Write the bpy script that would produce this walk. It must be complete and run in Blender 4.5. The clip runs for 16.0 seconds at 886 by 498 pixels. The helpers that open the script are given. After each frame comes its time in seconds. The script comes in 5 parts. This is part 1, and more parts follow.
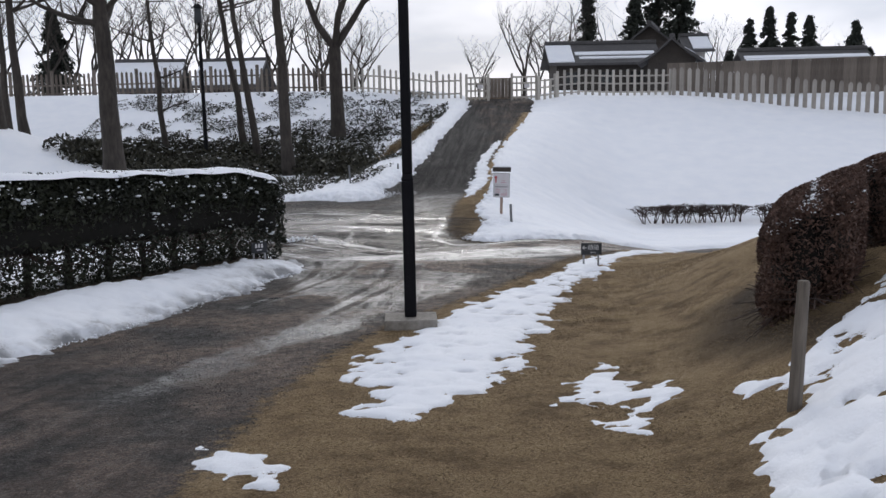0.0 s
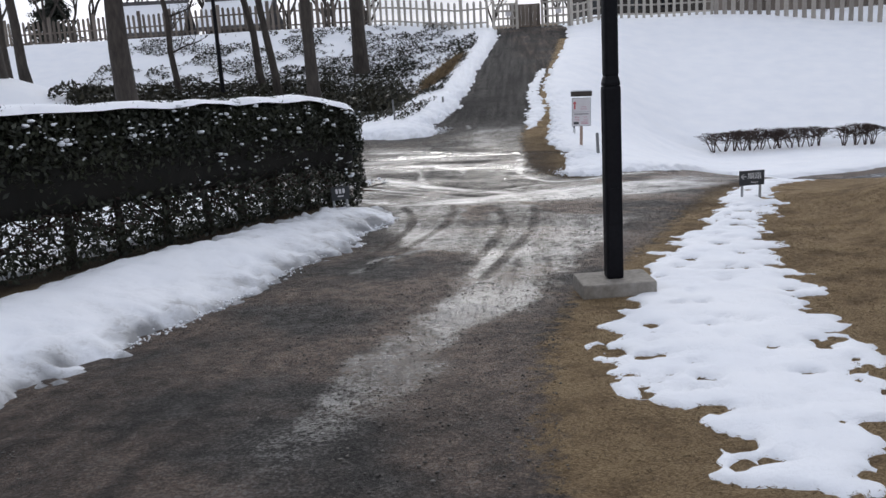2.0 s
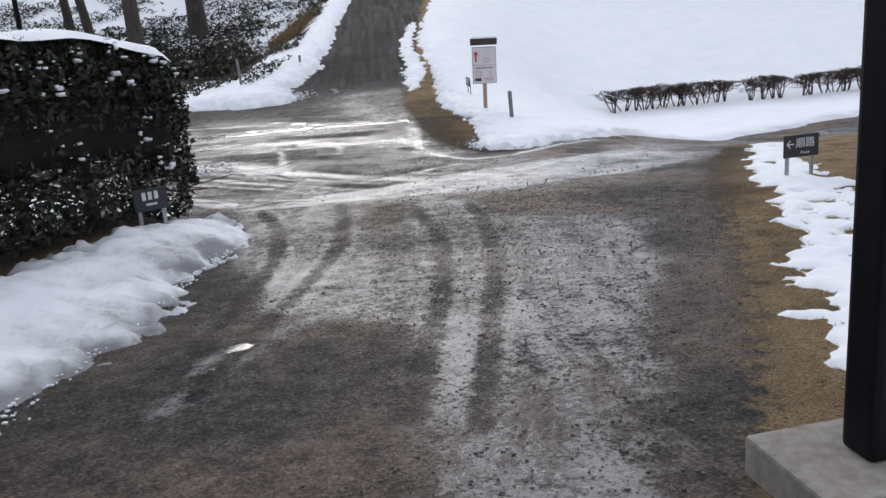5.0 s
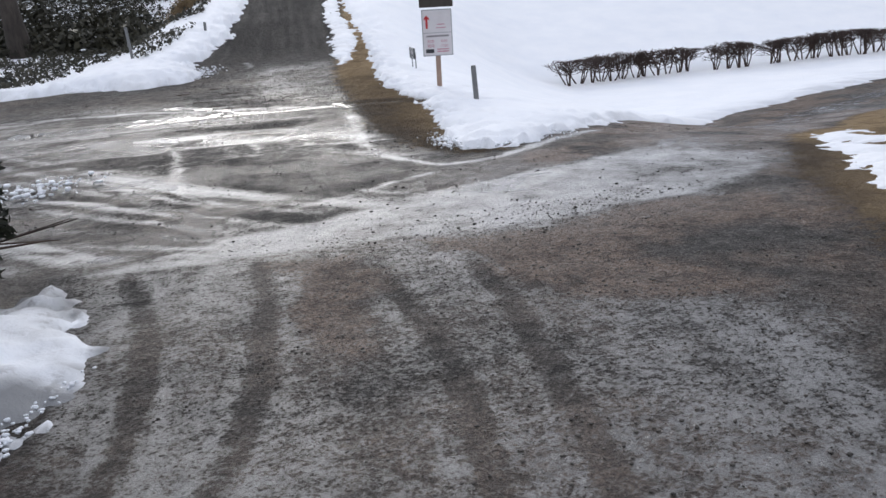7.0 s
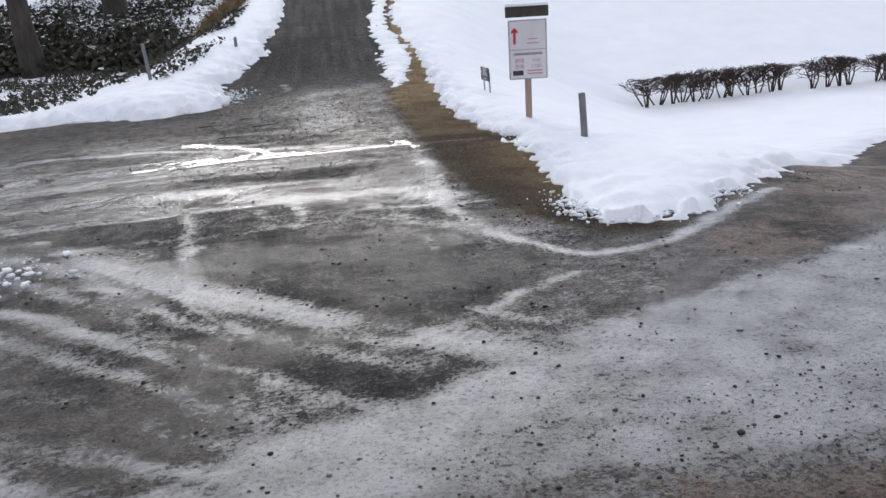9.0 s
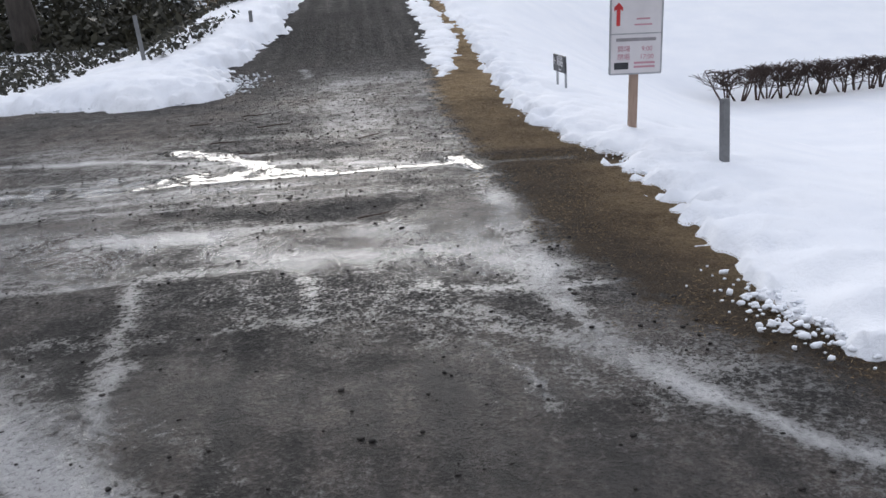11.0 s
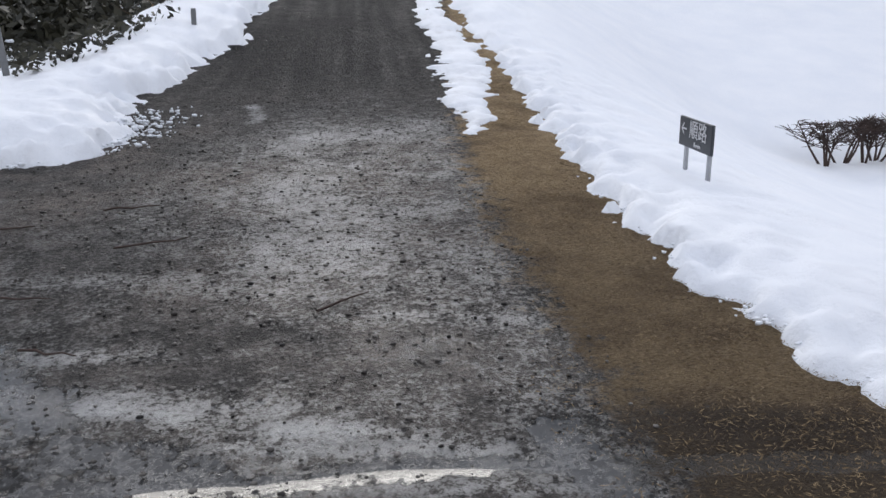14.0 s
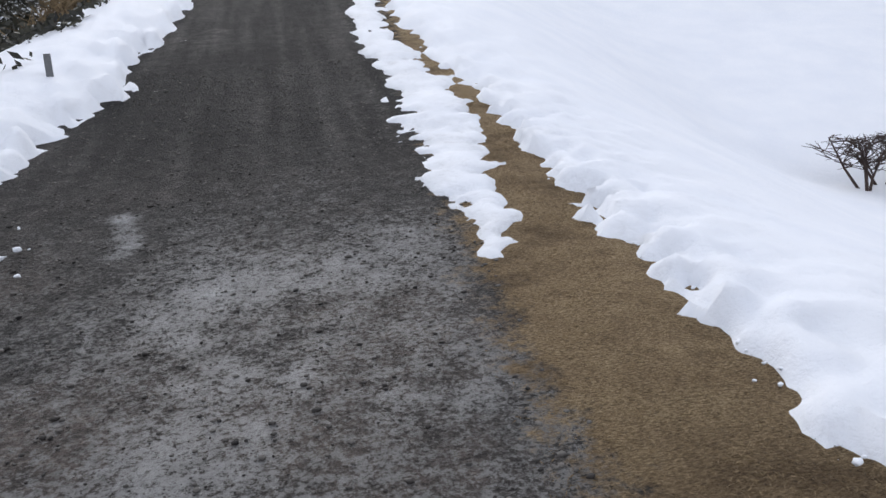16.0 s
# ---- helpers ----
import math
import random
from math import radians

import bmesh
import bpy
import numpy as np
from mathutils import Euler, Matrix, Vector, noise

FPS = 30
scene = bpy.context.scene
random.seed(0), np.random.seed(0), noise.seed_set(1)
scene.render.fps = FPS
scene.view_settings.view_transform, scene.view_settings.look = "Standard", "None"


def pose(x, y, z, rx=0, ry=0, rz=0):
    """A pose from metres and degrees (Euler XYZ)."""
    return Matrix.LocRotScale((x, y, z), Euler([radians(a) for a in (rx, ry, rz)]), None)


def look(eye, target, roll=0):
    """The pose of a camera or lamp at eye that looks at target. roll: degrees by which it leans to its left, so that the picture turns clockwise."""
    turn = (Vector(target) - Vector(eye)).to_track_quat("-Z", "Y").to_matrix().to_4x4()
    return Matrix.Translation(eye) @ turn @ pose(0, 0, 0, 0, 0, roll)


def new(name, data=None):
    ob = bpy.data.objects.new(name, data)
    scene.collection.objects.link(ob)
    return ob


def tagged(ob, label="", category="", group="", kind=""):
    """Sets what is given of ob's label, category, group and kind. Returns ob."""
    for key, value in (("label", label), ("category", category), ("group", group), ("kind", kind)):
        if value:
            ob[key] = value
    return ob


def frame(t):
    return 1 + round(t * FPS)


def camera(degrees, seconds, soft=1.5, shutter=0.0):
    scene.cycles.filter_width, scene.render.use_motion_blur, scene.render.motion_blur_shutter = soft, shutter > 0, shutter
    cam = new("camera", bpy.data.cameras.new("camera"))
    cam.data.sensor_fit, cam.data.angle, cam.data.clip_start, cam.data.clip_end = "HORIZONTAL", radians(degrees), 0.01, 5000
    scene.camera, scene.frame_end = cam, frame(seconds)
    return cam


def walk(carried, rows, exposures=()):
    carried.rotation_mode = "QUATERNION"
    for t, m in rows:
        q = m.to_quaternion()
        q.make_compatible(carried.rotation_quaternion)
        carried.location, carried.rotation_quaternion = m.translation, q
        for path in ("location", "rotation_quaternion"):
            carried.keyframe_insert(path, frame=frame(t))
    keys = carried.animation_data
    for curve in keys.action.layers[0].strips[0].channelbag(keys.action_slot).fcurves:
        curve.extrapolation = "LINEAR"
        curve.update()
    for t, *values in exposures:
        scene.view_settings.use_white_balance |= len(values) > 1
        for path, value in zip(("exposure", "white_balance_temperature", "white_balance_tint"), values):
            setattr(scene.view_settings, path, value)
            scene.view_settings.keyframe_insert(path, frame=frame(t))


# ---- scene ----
cam = camera(54.8, 16.0)
METRES, EYE, TILT, LEAN, TURN = 26.3, 1.5, 0.0, 0.0, 0.0
ROWS = [
    (0.0, 0.0, 0.0, 0.0, -0.16, -8.46, 1.07),
    (0.5, -0.0189, 0.0268, -0.0038, 0.51, -8.18, 1.27),
    (1.0, -0.0366, 0.0531, -0.008, 0.92, -9.06, 1.0),
    (1.5, -0.0548, 0.0807, -0.0118, 0.76, -10.75, 1.73),
    (2.0, -0.0692, 0.1108, -0.0155, -0.31, -12.33, 3.42),
    (2.5, -0.0806, 0.1406, -0.0168, -2.44, -12.82, 5.4),
    (3.0, -0.0874, 0.1729, -0.0202, -4.99, -12.58, 5.35),
    (3.5, -0.0894, 0.2039, -0.024, -6.98, -12.9, 4.74),
    (4.0, -0.0876, 0.2353, -0.0274, -8.87, -13.38, 4.54),
    (6.5, -0.0695, 0.4033, -0.0405, -11.69, -17.43, 3.88),
    (7.0, -0.0702, 0.435, -0.04, -15.55, -17.54, 4.4),
    (7.5, -0.0687, 0.4662, -0.0412, -17.87, -17.27, 4.53),
    (8.0, -0.0681, 0.4961, -0.0415, -18.86, -16.65, 3.85),
    (8.5, -0.0675, 0.5266, -0.0419, -16.31, -15.48, 3.85),
    (9.0, -0.0668, 0.5556, -0.0429, -13.54, -16.53, 4.75),
    (9.5, -0.0635, 0.5836, -0.0439, -13.27, -17.4, 4.65),
    (10.0, -0.0596, 0.6085, -0.0447, -11.35, -16.96, 3.74),
    (12.5, -0.0491, 0.7622, -0.0533, -13.19, -20.66, 2.65),
    (13.0, -0.0437, 0.79, -0.053, -15.29, -21.54, 1.0),
    (13.5, -0.0386, 0.821, -0.0528, -14.08, -20.39, 1.09),
    (14.0, -0.0324, 0.8498, -0.0527, -11.49, -17.01, 0.47),
    (14.5, -0.0292, 0.8803, -0.0513, -10.85, -16.78, 1.07),
    (15.0, -0.0261, 0.9108, -0.0498, -11.93, -15.92, 1.88),
    (15.5, -0.0238, 0.9402, -0.0491, -13.91, -16.26, 2.36),
    (16.0, -0.0195, 0.9699, -0.0492, -16.57, -16.82, 3.61),
]
walk(cam, [(t, pose(0, 0, EYE, TILT, LEAN, TURN) @ pose(METRES * x, METRES * y, METRES * z, 90 + pitch, roll, yaw)) for t, x, y, z, yaw, pitch, roll in ROWS],
     [(0.0, -0.34), (1.5, -0.24), (3.0, -0.10), (4.0, -0.06), (6.0, 0.04), (8.0, 0.08), (10.0, 0.04), (12.5, 0.0), (13.5, 0.02), (14.5, 0.08), (16.0, 0.10)])

# ---- light ----
world = bpy.data.worlds.new("overcast_sky")
scene.world = world
world.use_nodes = True
wn, wl = world.node_tree.nodes, world.node_tree.links
wn.clear()
w_out = wn.new("ShaderNodeOutputWorld")
w_bg = wn.new("ShaderNodeBackground")
w_sky = wn.new("ShaderNodeTexSky")
w_sky.sky_type, w_sky.sun_disc = "NISHITA", False
SUN_ELEVATION, SUN_AZIMUTH = 24, 3          # degrees, azimuth from +y towards +x
w_sky.sun_elevation, w_sky.sun_rotation = radians(SUN_ELEVATION), radians(SUN_AZIMUTH)
w_sky.air_density, w_sky.dust_density = 1.0, 2.0
w_dim = wn.new("ShaderNodeVectorMath")
w_dim.operation = "SCALE"
w_dim.inputs["Scale"].default_value = 0.1
w_tex = wn.new("ShaderNodeTexCoord")
w_map = wn.new("ShaderNodeMapping")
w_map.inputs["Scale"].default_value = (1.0, 1.0, 3.2)
w_noise = wn.new("ShaderNodeTexNoise")
w_noise.inputs["Scale"].default_value, w_noise.inputs["Detail"].default_value = 2.6, 7
w_ramp = wn.new("ShaderNodeValToRGB")
w_ramp.color_ramp.elements[0].position, w_ramp.color_ramp.elements[0].color = 0.36, (0.50, 0.56, 0.68, 1)
w_ramp.color_ramp.elements[1].position, w_ramp.color_ramp.elements[1].color = 0.60, (0.98, 1.005, 1.11, 1)
w_mix = wn.new("ShaderNodeMixRGB")
w_mix.inputs["Fac"].default_value = 0.95
wl.new(w_tex.outputs["Generated"], w_map.inputs["Vector"])
wl.new(w_map.outputs["Vector"], w_noise.inputs["Vector"])
wl.new(w_noise.outputs["Fac"], w_ramp.inputs["Fac"])
wl.new(w_sky.outputs["Color"], w_dim.inputs[0])
wl.new(w_dim.outputs["Vector"], w_mix.inputs["Color1"])
wl.new(w_ramp.outputs["Color"], w_mix.inputs["Color2"])
wl.new(w_mix.outputs["Color"], w_bg.inputs["Color"])
# thinner, brighter cloud round the veiled sun
w_dot = wn.new("ShaderNodeVectorMath")
w_dot.operation = "DOT_PRODUCT"
w_dot.inputs[1].default_value = (math.sin(radians(SUN_AZIMUTH)) * math.cos(radians(SUN_ELEVATION)), math.cos(radians(SUN_AZIMUTH)) * math.cos(radians(SUN_ELEVATION)), math.sin(radians(SUN_ELEVATION)))
w_glow = wn.new("ShaderNodeMapRange")
w_glow.interpolation_type = "SMOOTHSTEP"
for key, value in (("From Min", 0.55), ("From Max", 1.0), ("To Min", 0.94), ("To Max", 1.40)):
    w_glow.inputs[key].default_value = value
wl.new(w_tex.outputs["Generated"], w_dot.inputs[0])
wl.new(w_dot.outputs["Value"], w_glow.inputs["Value"])
wl.new(w_glow.outputs["Result"], w_bg.inputs["Strength"])
wl.new(w_bg.outputs["Background"], w_out.inputs["Surface"])

sun_data = bpy.data.lights.new("sun", "SUN")
sun_data.energy, sun_data.angle, sun_data.color = 0.9, radians(25), (1.0, 0.96, 0.9)
sun = new("sun", sun_data)
el, az = radians(SUN_ELEVATION), radians(SUN_AZIMUTH)
sun.matrix_world = look((0, 0, 30), (-30 * math.sin(az) * math.cos(el), -30 * math.cos(az) * math.cos(el), 30 - 30 * math.sin(el)))


# ---- materials ----
class Mat:
    """A small builder for node materials."""

    def __init__(self, name, rough=0.8, metal=0.0, spec=0.5):
        self.m = bpy.data.materials.new(name)
        self.m.use_nodes = True
        self.nt = self.m.node_tree
        self.b = self.nt.nodes["Principled BSDF"]
        self.b.inputs["Roughness"].default_value = rough
        self.b.inputs["Metallic"].default_value = metal
        self.b.inputs["Specular IOR Level"].default_value = spec
        self.co = self.nt.nodes.new("ShaderNodeTexCoord")

    def link(self, a, b):
        self.nt.links.new(a, b)

    def noise(self, scale, detail=6, rough=0.6, stretch=None, kind="Object"):
        n = self.nt.nodes.new("ShaderNodeTexNoise")
        n.inputs["Scale"].default_value, n.inputs["Detail"].default_value, n.inputs["Roughness"].default_value = scale, detail, rough
        src = self.co.outputs[kind]
        if stretch:
            mp = self.nt.nodes.new("ShaderNodeMapping")
            mp.inputs["Scale"].default_value = stretch
            self.link(src, mp.inputs["Vector"])
            src = mp.outputs["Vector"]
        self.link(src, n.inputs["Vector"])
        return n.outputs["Fac"]

    def voronoi(self, scale, feature="F1", out="Distance"):
        n = self.nt.nodes.new("ShaderNodeTexVoronoi")
        n.feature = feature
        n.inputs["Scale"].default_value = scale
        self.link(self.co.outputs["Object"], n.inputs["Vector"])
        return n.outputs[out]

    def attr(self, name):
        n = self.nt.nodes.new("ShaderNodeAttribute")
        n.attribute_name = name
        return n.outputs["Fac"]

    def random(self, island=False):
        if island:
            return self.nt.nodes.new("ShaderNodeNewGeometry").outputs["Random Per Island"]
        return self.nt.nodes.new("ShaderNodeObjectInfo").outputs["Random"]

    def math(self, op, a, b=0.0, c=0.0, clamp=False):
        n = self.nt.nodes.new("ShaderNodeMath")
        n.operation, n.use_clamp = op, clamp
        for i, v in enumerate((a, b, c)):
            if isinstance(v, (int, float)):
                n.inputs[i].default_value = v
            else:
                self.link(v, n.inputs[i])
        return n.outputs[0]

    def step(self, v, lo, hi, a=0.0, b=1.0):
        n = self.nt.nodes.new("ShaderNodeMapRange")
        n.interpolation_type = "SMOOTHSTEP"
        n.inputs["From Min"].default_value, n.inputs["From Max"].default_value = lo, hi
        n.inputs["To Min"].default_value, n.inputs["To Max"].default_value = a, b
        self.link(v, n.inputs["Value"])
        return n.outputs["Result"]

    def ramp(self, v, *stops):
        n = self.nt.nodes.new("ShaderNodeValToRGB")
        els = n.color_ramp.elements
        while len(els) < len(stops):
            els.new(0.5)
        for e, (p, c) in zip(els, stops):
            e.position, e.color = p, (*c, 1)
        self.link(v, n.inputs["Fac"])
        return n.outputs["Color"]

    def mix(self, f, a, b, mode="MIX"):
        n = self.nt.nodes.new("ShaderNodeMixRGB")
        n.blend_type = mode
        for i, v in enumerate((f, a, b)):
            if isinstance(v, (int, float)):
                n.inputs[i].default_value = v
            elif isinstance(v, tuple):
                n.inputs[i].default_value = (*v, 1)
            else:
                self.link(v, n.inputs[i])
        return n.outputs[0]

    def color(self, c):
        self.link(c, self.b.inputs["Base Color"])
        return self

    def rough(self, c):
        self.link(c, self.b.inputs["Roughness"])
        return self

    def bump(self, h, strength=0.4, dist=0.01):
        n = self.nt.nodes.new("ShaderNodeBump")
        n.inputs["Strength"].default_value, n.inputs["Distance"].default_value = strength, dist
        self.link(h, n.inputs["Height"])
        self.link(n.outputs["Normal"], self.b.inputs["Normal"])
        return self


def speckled(name, dark, light, scale, rough=0.8, bump=0.3, stretch=None, island=False, dist=0.01, metal=0.0):
    """Two-scale mottled material."""
    m = Mat(name, rough, metal)
    a, b = m.noise(scale, 8, 0.65, stretch), m.noise(scale * 0.13, 3, 0.5)
    v = m.math("ADD", m.math("MULTIPLY", a, 0.65), m.math("MULTIPLY", b, 0.35))
    if island is not None:
        v = m.math("ADD", m.math("MULTIPLY", v, 0.75), m.math("MULTIPLY", m.random(island), 0.25))
    m.color(m.ramp(v, (0.32, dark), (0.68, light)))
    m.bump(a, bump, dist)
    return m.m


def snow_material():
    m = Mat("snow", 0.75, spec=0.3)
    big, fine, grit = m.noise(1.1, 5), m.noise(28, 6, 0.7), m.noise(9, 5, 0.75)
    clean = m.ramp(big, (0.3, (0.84, 0.87, 0.93)), (0.7, (0.91, 0.93, 0.97)))
    dirt = m.math("MULTIPLY", m.step(grit, 0.50, 0.62), m.attr("dirt"))
    col = m.mix(m.math("MULTIPLY", dirt, 0.75, clamp=True), clean, (0.16, 0.14, 0.12))
    grey = m.math("MULTIPLY", m.attr("dirt"), 0.85, clamp=True)
    m.color(m.mix(grey, col, (0.27, 0.275, 0.285)))
    m.bump(m.math("ADD", fine, m.math("MULTIPLY", grit, 1.5)), 0.5, 0.015)
    m.b.inputs["Subsurface Weight"].default_value = 0.0
    return m.m


def ground_material():
    m = Mat("lane_and_grass", 0.85, spec=0.3)
    fine, mid, big = m.noise(48, 8, 0.8), m.noise(7, 7, 0.7), m.noise(0.8, 4)
    grain = m.noise(130, 4, 0.7)
    stones = m.voronoi(70)
    stone_tint = m.voronoi(70, out="Color")
    # wet gravelly asphalt, brown where mud lies on it
    base = m.ramp(fine, (0.34, (0.015, 0.0145, 0.014)), (0.52, (0.060, 0.057, 0.055)), (0.70, (0.20, 0.19, 0.18)))
    brown = m.ramp(fine, (0.36, (0.028, 0.020, 0.016)), (0.52, (0.145, 0.104, 0.082)), (0.68, (0.42, 0.335, 0.28)))
    mud = m.math("MULTIPLY", m.step(big, 0.36, 0.62), m.attr("mud"), clamp=True)
    road = m.mix(mud, base, brown)
    pale = m.step(stone_tint, 0.66, 0.86)
    road = m.mix(m.math("MULTIPLY", pale, 0.30), road, (0.27, 0.255, 0.24))
    blotch = m.ramp(mid, (0.36, (0.50, 0.50, 0.50)), (0.50, (1.05, 1.04, 1.03)), (0.64, (1.6, 1.57, 1.54)))
    road = m.mix(1.0, road, blotch, "MULTIPLY")
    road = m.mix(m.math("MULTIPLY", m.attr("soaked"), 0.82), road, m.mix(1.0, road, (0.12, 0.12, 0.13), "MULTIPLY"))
    # slush and thin ice: grainy, thickest where it is most packed
    ice_v = m.math("ADD", m.attr("ice"), m.math("MULTIPLY", m.math("SUBTRACT", mid, 0.5), 1.3))
    ice_v = m.math("ADD", ice_v, m.math("MULTIPLY", m.math("SUBTRACT", m.noise(24, 5, 0.7), 0.5), 2.0))
    ice_v = m.math("ADD", ice_v, m.math("MULTIPLY", m.math("SUBTRACT", fine, 0.5), 1.5))
    ice_v = m.math("ADD", ice_v, m.math("MULTIPLY", m.math("SUBTRACT", grain, 0.5), 1.3))
    ice = m.step(ice_v, 0.28, 0.66)
    icecol = m.ramp(m.math("ADD", m.math("MULTIPLY", mid, 0.45), m.math("MULTIPLY", m.attr("ice"), 0.55)), (0.30, (0.11, 0.107, 0.103)), (0.50, (0.20, 0.197, 0.194)), (0.66, (0.30, 0.30, 0.30)), (0.90, (0.52, 0.52, 0.53)))
    gritty = m.ramp(m.noise(40, 7, 0.8), (0.36, (0.26, 0.25, 0.24)), (0.47, (1.0, 1.0, 1.0)), (0.66, (1.15, 1.15, 1.15)))
    icecol = m.mix(1.0, icecol, gritty, "MULTIPLY")
    road = m.mix(m.math("MULTIPLY", ice, 0.92), road, icecol)
    # dry grass
    blade = m.noise(55, 8, 0.8, (1.0, 2.2, 1))
    straw = m.ramp(blade, (0.34, (0.062, 0.040, 0.021)), (0.49, (0.32, 0.230, 0.125)), (0.66, (0.64, 0.50, 0.32)))
    tuft = m.ramp(m.noise(2.3, 7, 0.7), (0.35, (0.48, 0.43, 0.38)), (0.50, (0.92, 0.88, 0.84)), (0.64, (1.12, 1.10, 1.06)))
    straw = m.mix(1.0, straw, tuft, "MULTIPLY")
    straw = m.mix(m.math("MULTIPLY", m.attr("damp_dark"), 0.72, clamp=True), straw, (0.030, 0.022, 0.017))
    g = m.math("ADD", m.attr("grass"), m.math("MULTIPLY", m.math("SUBTRACT", mid, 0.5), 0.9))
    g = m.step(m.math("ADD", g, m.math("MULTIPLY", m.math("SUBTRACT", fine, 0.5), 0.5)), -0.10, 0.12)
    col = m.mix(g, road, straw)
    water = m.step(m.math("ADD", m.attr("water"), m.math("MULTIPLY", m.math("SUBTRACT", m.noise(4.5, 7, 0.75), 0.5), 3.0)), 0.42, 0.66)
    water = m.math("MULTIPLY", water, m.math("SUBTRACT", 1.0, m.math("MULTIPLY", g, 0.6)))
    col = m.mix(water, col, (0.03, 0.03, 0.03))
    m.color(col)
    wet = m.math("MULTIPLY", m.step(big, 0.35, 0.65), m.attr("wet"))
    r = m.math("MAXIMUM", m.math("SUBTRACT", 0.92, m.math("MULTIPLY", wet, 0.54)), 0.26)
    r = m.math("SUBTRACT", r, m.math("MULTIPLY", m.math("MULTIPLY", ice, m.attr("wet")), 0.22))
    r = m.math("ADD", m.math("MULTIPLY", r, m.math("SUBTRACT", 1.0, g)), m.math("MULTIPLY", g, 0.97))
    r = m.math("MULTIPLY", r, m.math("SUBTRACT", 1.0, m.math("MULTIPLY", water, 0.9)))
    m.rough(r)
    hgt = m.math("ADD", m.math("MULTIPLY", stones, 0.5), m.math("ADD", m.math("MULTIPLY", fine, 1.6), m.math("MULTIPLY", m.math("MULTIPLY", blade, g), 1.6)))
    hgt = m.math("ADD", hgt, m.math("MULTIPLY", mid, 2.6))
    hgt = m.math("MULTIPLY", hgt, m.math("SUBTRACT", 1.0, water))
    hgt = m.math("MULTIPLY", hgt, m.math("SUBTRACT", 1.0, m.math("MULTIPLY", ice, 0.2)))
    m.bump(hgt, 0.85, 0.024)
    # a film of melt water over ice and soaked asphalt
    film = m.math("MULTIPLY", m.math("ADD", m.math("MULTIPLY", ice, 0.62), 0.03), m.attr("wet"), clamp=True)
    film = m.math("MULTIPLY", film, m.math("SUBTRACT", 1.0, g), clamp=True)
    m.link(film, m.b.inputs["Coat Weight"])
    m.b.inputs["Coat Roughness"].default_value = 0.20
    ripple = m.nt.nodes.new("ShaderNodeBump")
    ripple.inputs["Strength"].default_value, ripple.inputs["Distance"].default_value = 0.75, 0.012
    m.link(m.math("ADD", m.noise(38, 5, 0.65), m.math("MULTIPLY", mid, 1.2)), ripple.inputs["Height"])
    m.link(ripple.outputs["Normal"], m.b.inputs["Coat Normal"])
    return m.m


M_SNOW = snow_material()
M_GROUND = ground_material()
M_BARK = speckled("bark", (0.018, 0.015, 0.013), (0.080, 0.067, 0.057), 9, 0.9, 0.8, (1, 1, 0.25), None, 0.03)
M_TWIG = speckled("twig", (0.025, 0.016, 0.014), (0.085, 0.055, 0.045), 14, 0.85, 0.4, None, True)
M_LEAF = speckled("yew_leaf", (0.006, 0.009, 0.006), (0.035, 0.040, 0.020), 3, 0.6, 0.2, None, True)
M_BROWNLEAF = speckled("withered_leaf", (0.034, 0.017, 0.013), (0.150, 0.085, 0.062), 4, 0.8, 0.2, None, True)
M_STRAW = speckled("dry_straw", (0.055, 0.034, 0.017), (0.33, 0.235, 0.125), 2.5, 0.9, 0.1, None, True)
M_NEEDLE = speckled("conifer_needle", (0.008, 0.012, 0.010), (0.030, 0.036, 0.024), 2, 0.7, 0.2, None, True)
M_BUSH = speckled("bank_leaf", (0.007, 0.008, 0.004), (0.045, 0.041, 0.022), 3, 0.6, 0.2, None, True)
M_POLE = speckled("black_paint", (0.004, 0.004, 0.006), (0.010, 0.010, 0.013), 30, 0.5, 0.08, None, None, 0.002)
M_POLE.node_tree.nodes["Principled BSDF"].inputs["Specular IOR Level"].default_value = 0.12
M_CONCRETE = speckled("concrete", (0.16, 0.145, 0.125), (0.36, 0.335, 0.30), 16, 0.9, 0.5, None, None, 0.006)
M_WOODGREY = speckled("weathered_wood", (0.20, 0.18, 0.16), (0.44, 0.41, 0.37), 6, 0.85, 0.4, (4, 4, 0.4), False, 0.006)
# brown weathered wood, its backlit shade darkened into the colour
M_WOODMID = speckled("backlit_brown_weathered_wood", (0.085, 0.070, 0.058), (0.24, 0.205, 0.175), 6, 0.85, 0.4, (4, 4, 0.4), False, 0.006)
# twig colour darkened to hold the shade inside the hedges
M_INNER = speckled("shaded_inner_twigs", (0.004, 0.004, 0.003), (0.014, 0.012, 0.009), 8, 0.95, 0.5, None, None, 0.02)
M_WOODPALE = speckled("pale_weathered_wood", (0.33, 0.31, 0.28), (0.56, 0.53, 0.48), 6, 0.85, 0.4, (4, 4, 0.4), False, 0.006)
M_WOODPOST = speckled("post_wood", (0.075, 0.062, 0.050), (0.21, 0.18, 0.15), 12, 0.85, 0.6, (3, 3, 0.3), None, 0.01)
M_WOODTAN = speckled("tan_wood", (0.25, 0.17, 0.13), (0.42, 0.31, 0.25), 14, 0.75, 0.3, (4, 4, 0.3), None, 0.005)
M_WOODDARK = speckled("dark_wood", (0.028, 0.023, 0.020), (0.085, 0.072, 0.062), 8, 0.8, 0.3, (3, 3, 0.4), False, 0.006)
M_STEEL = speckled("galvanised_steel", (0.30, 0.31, 0.33), (0.48, 0.49, 0.51), 40, 0.45, 0.1, None, None, 0.002, 0.6)
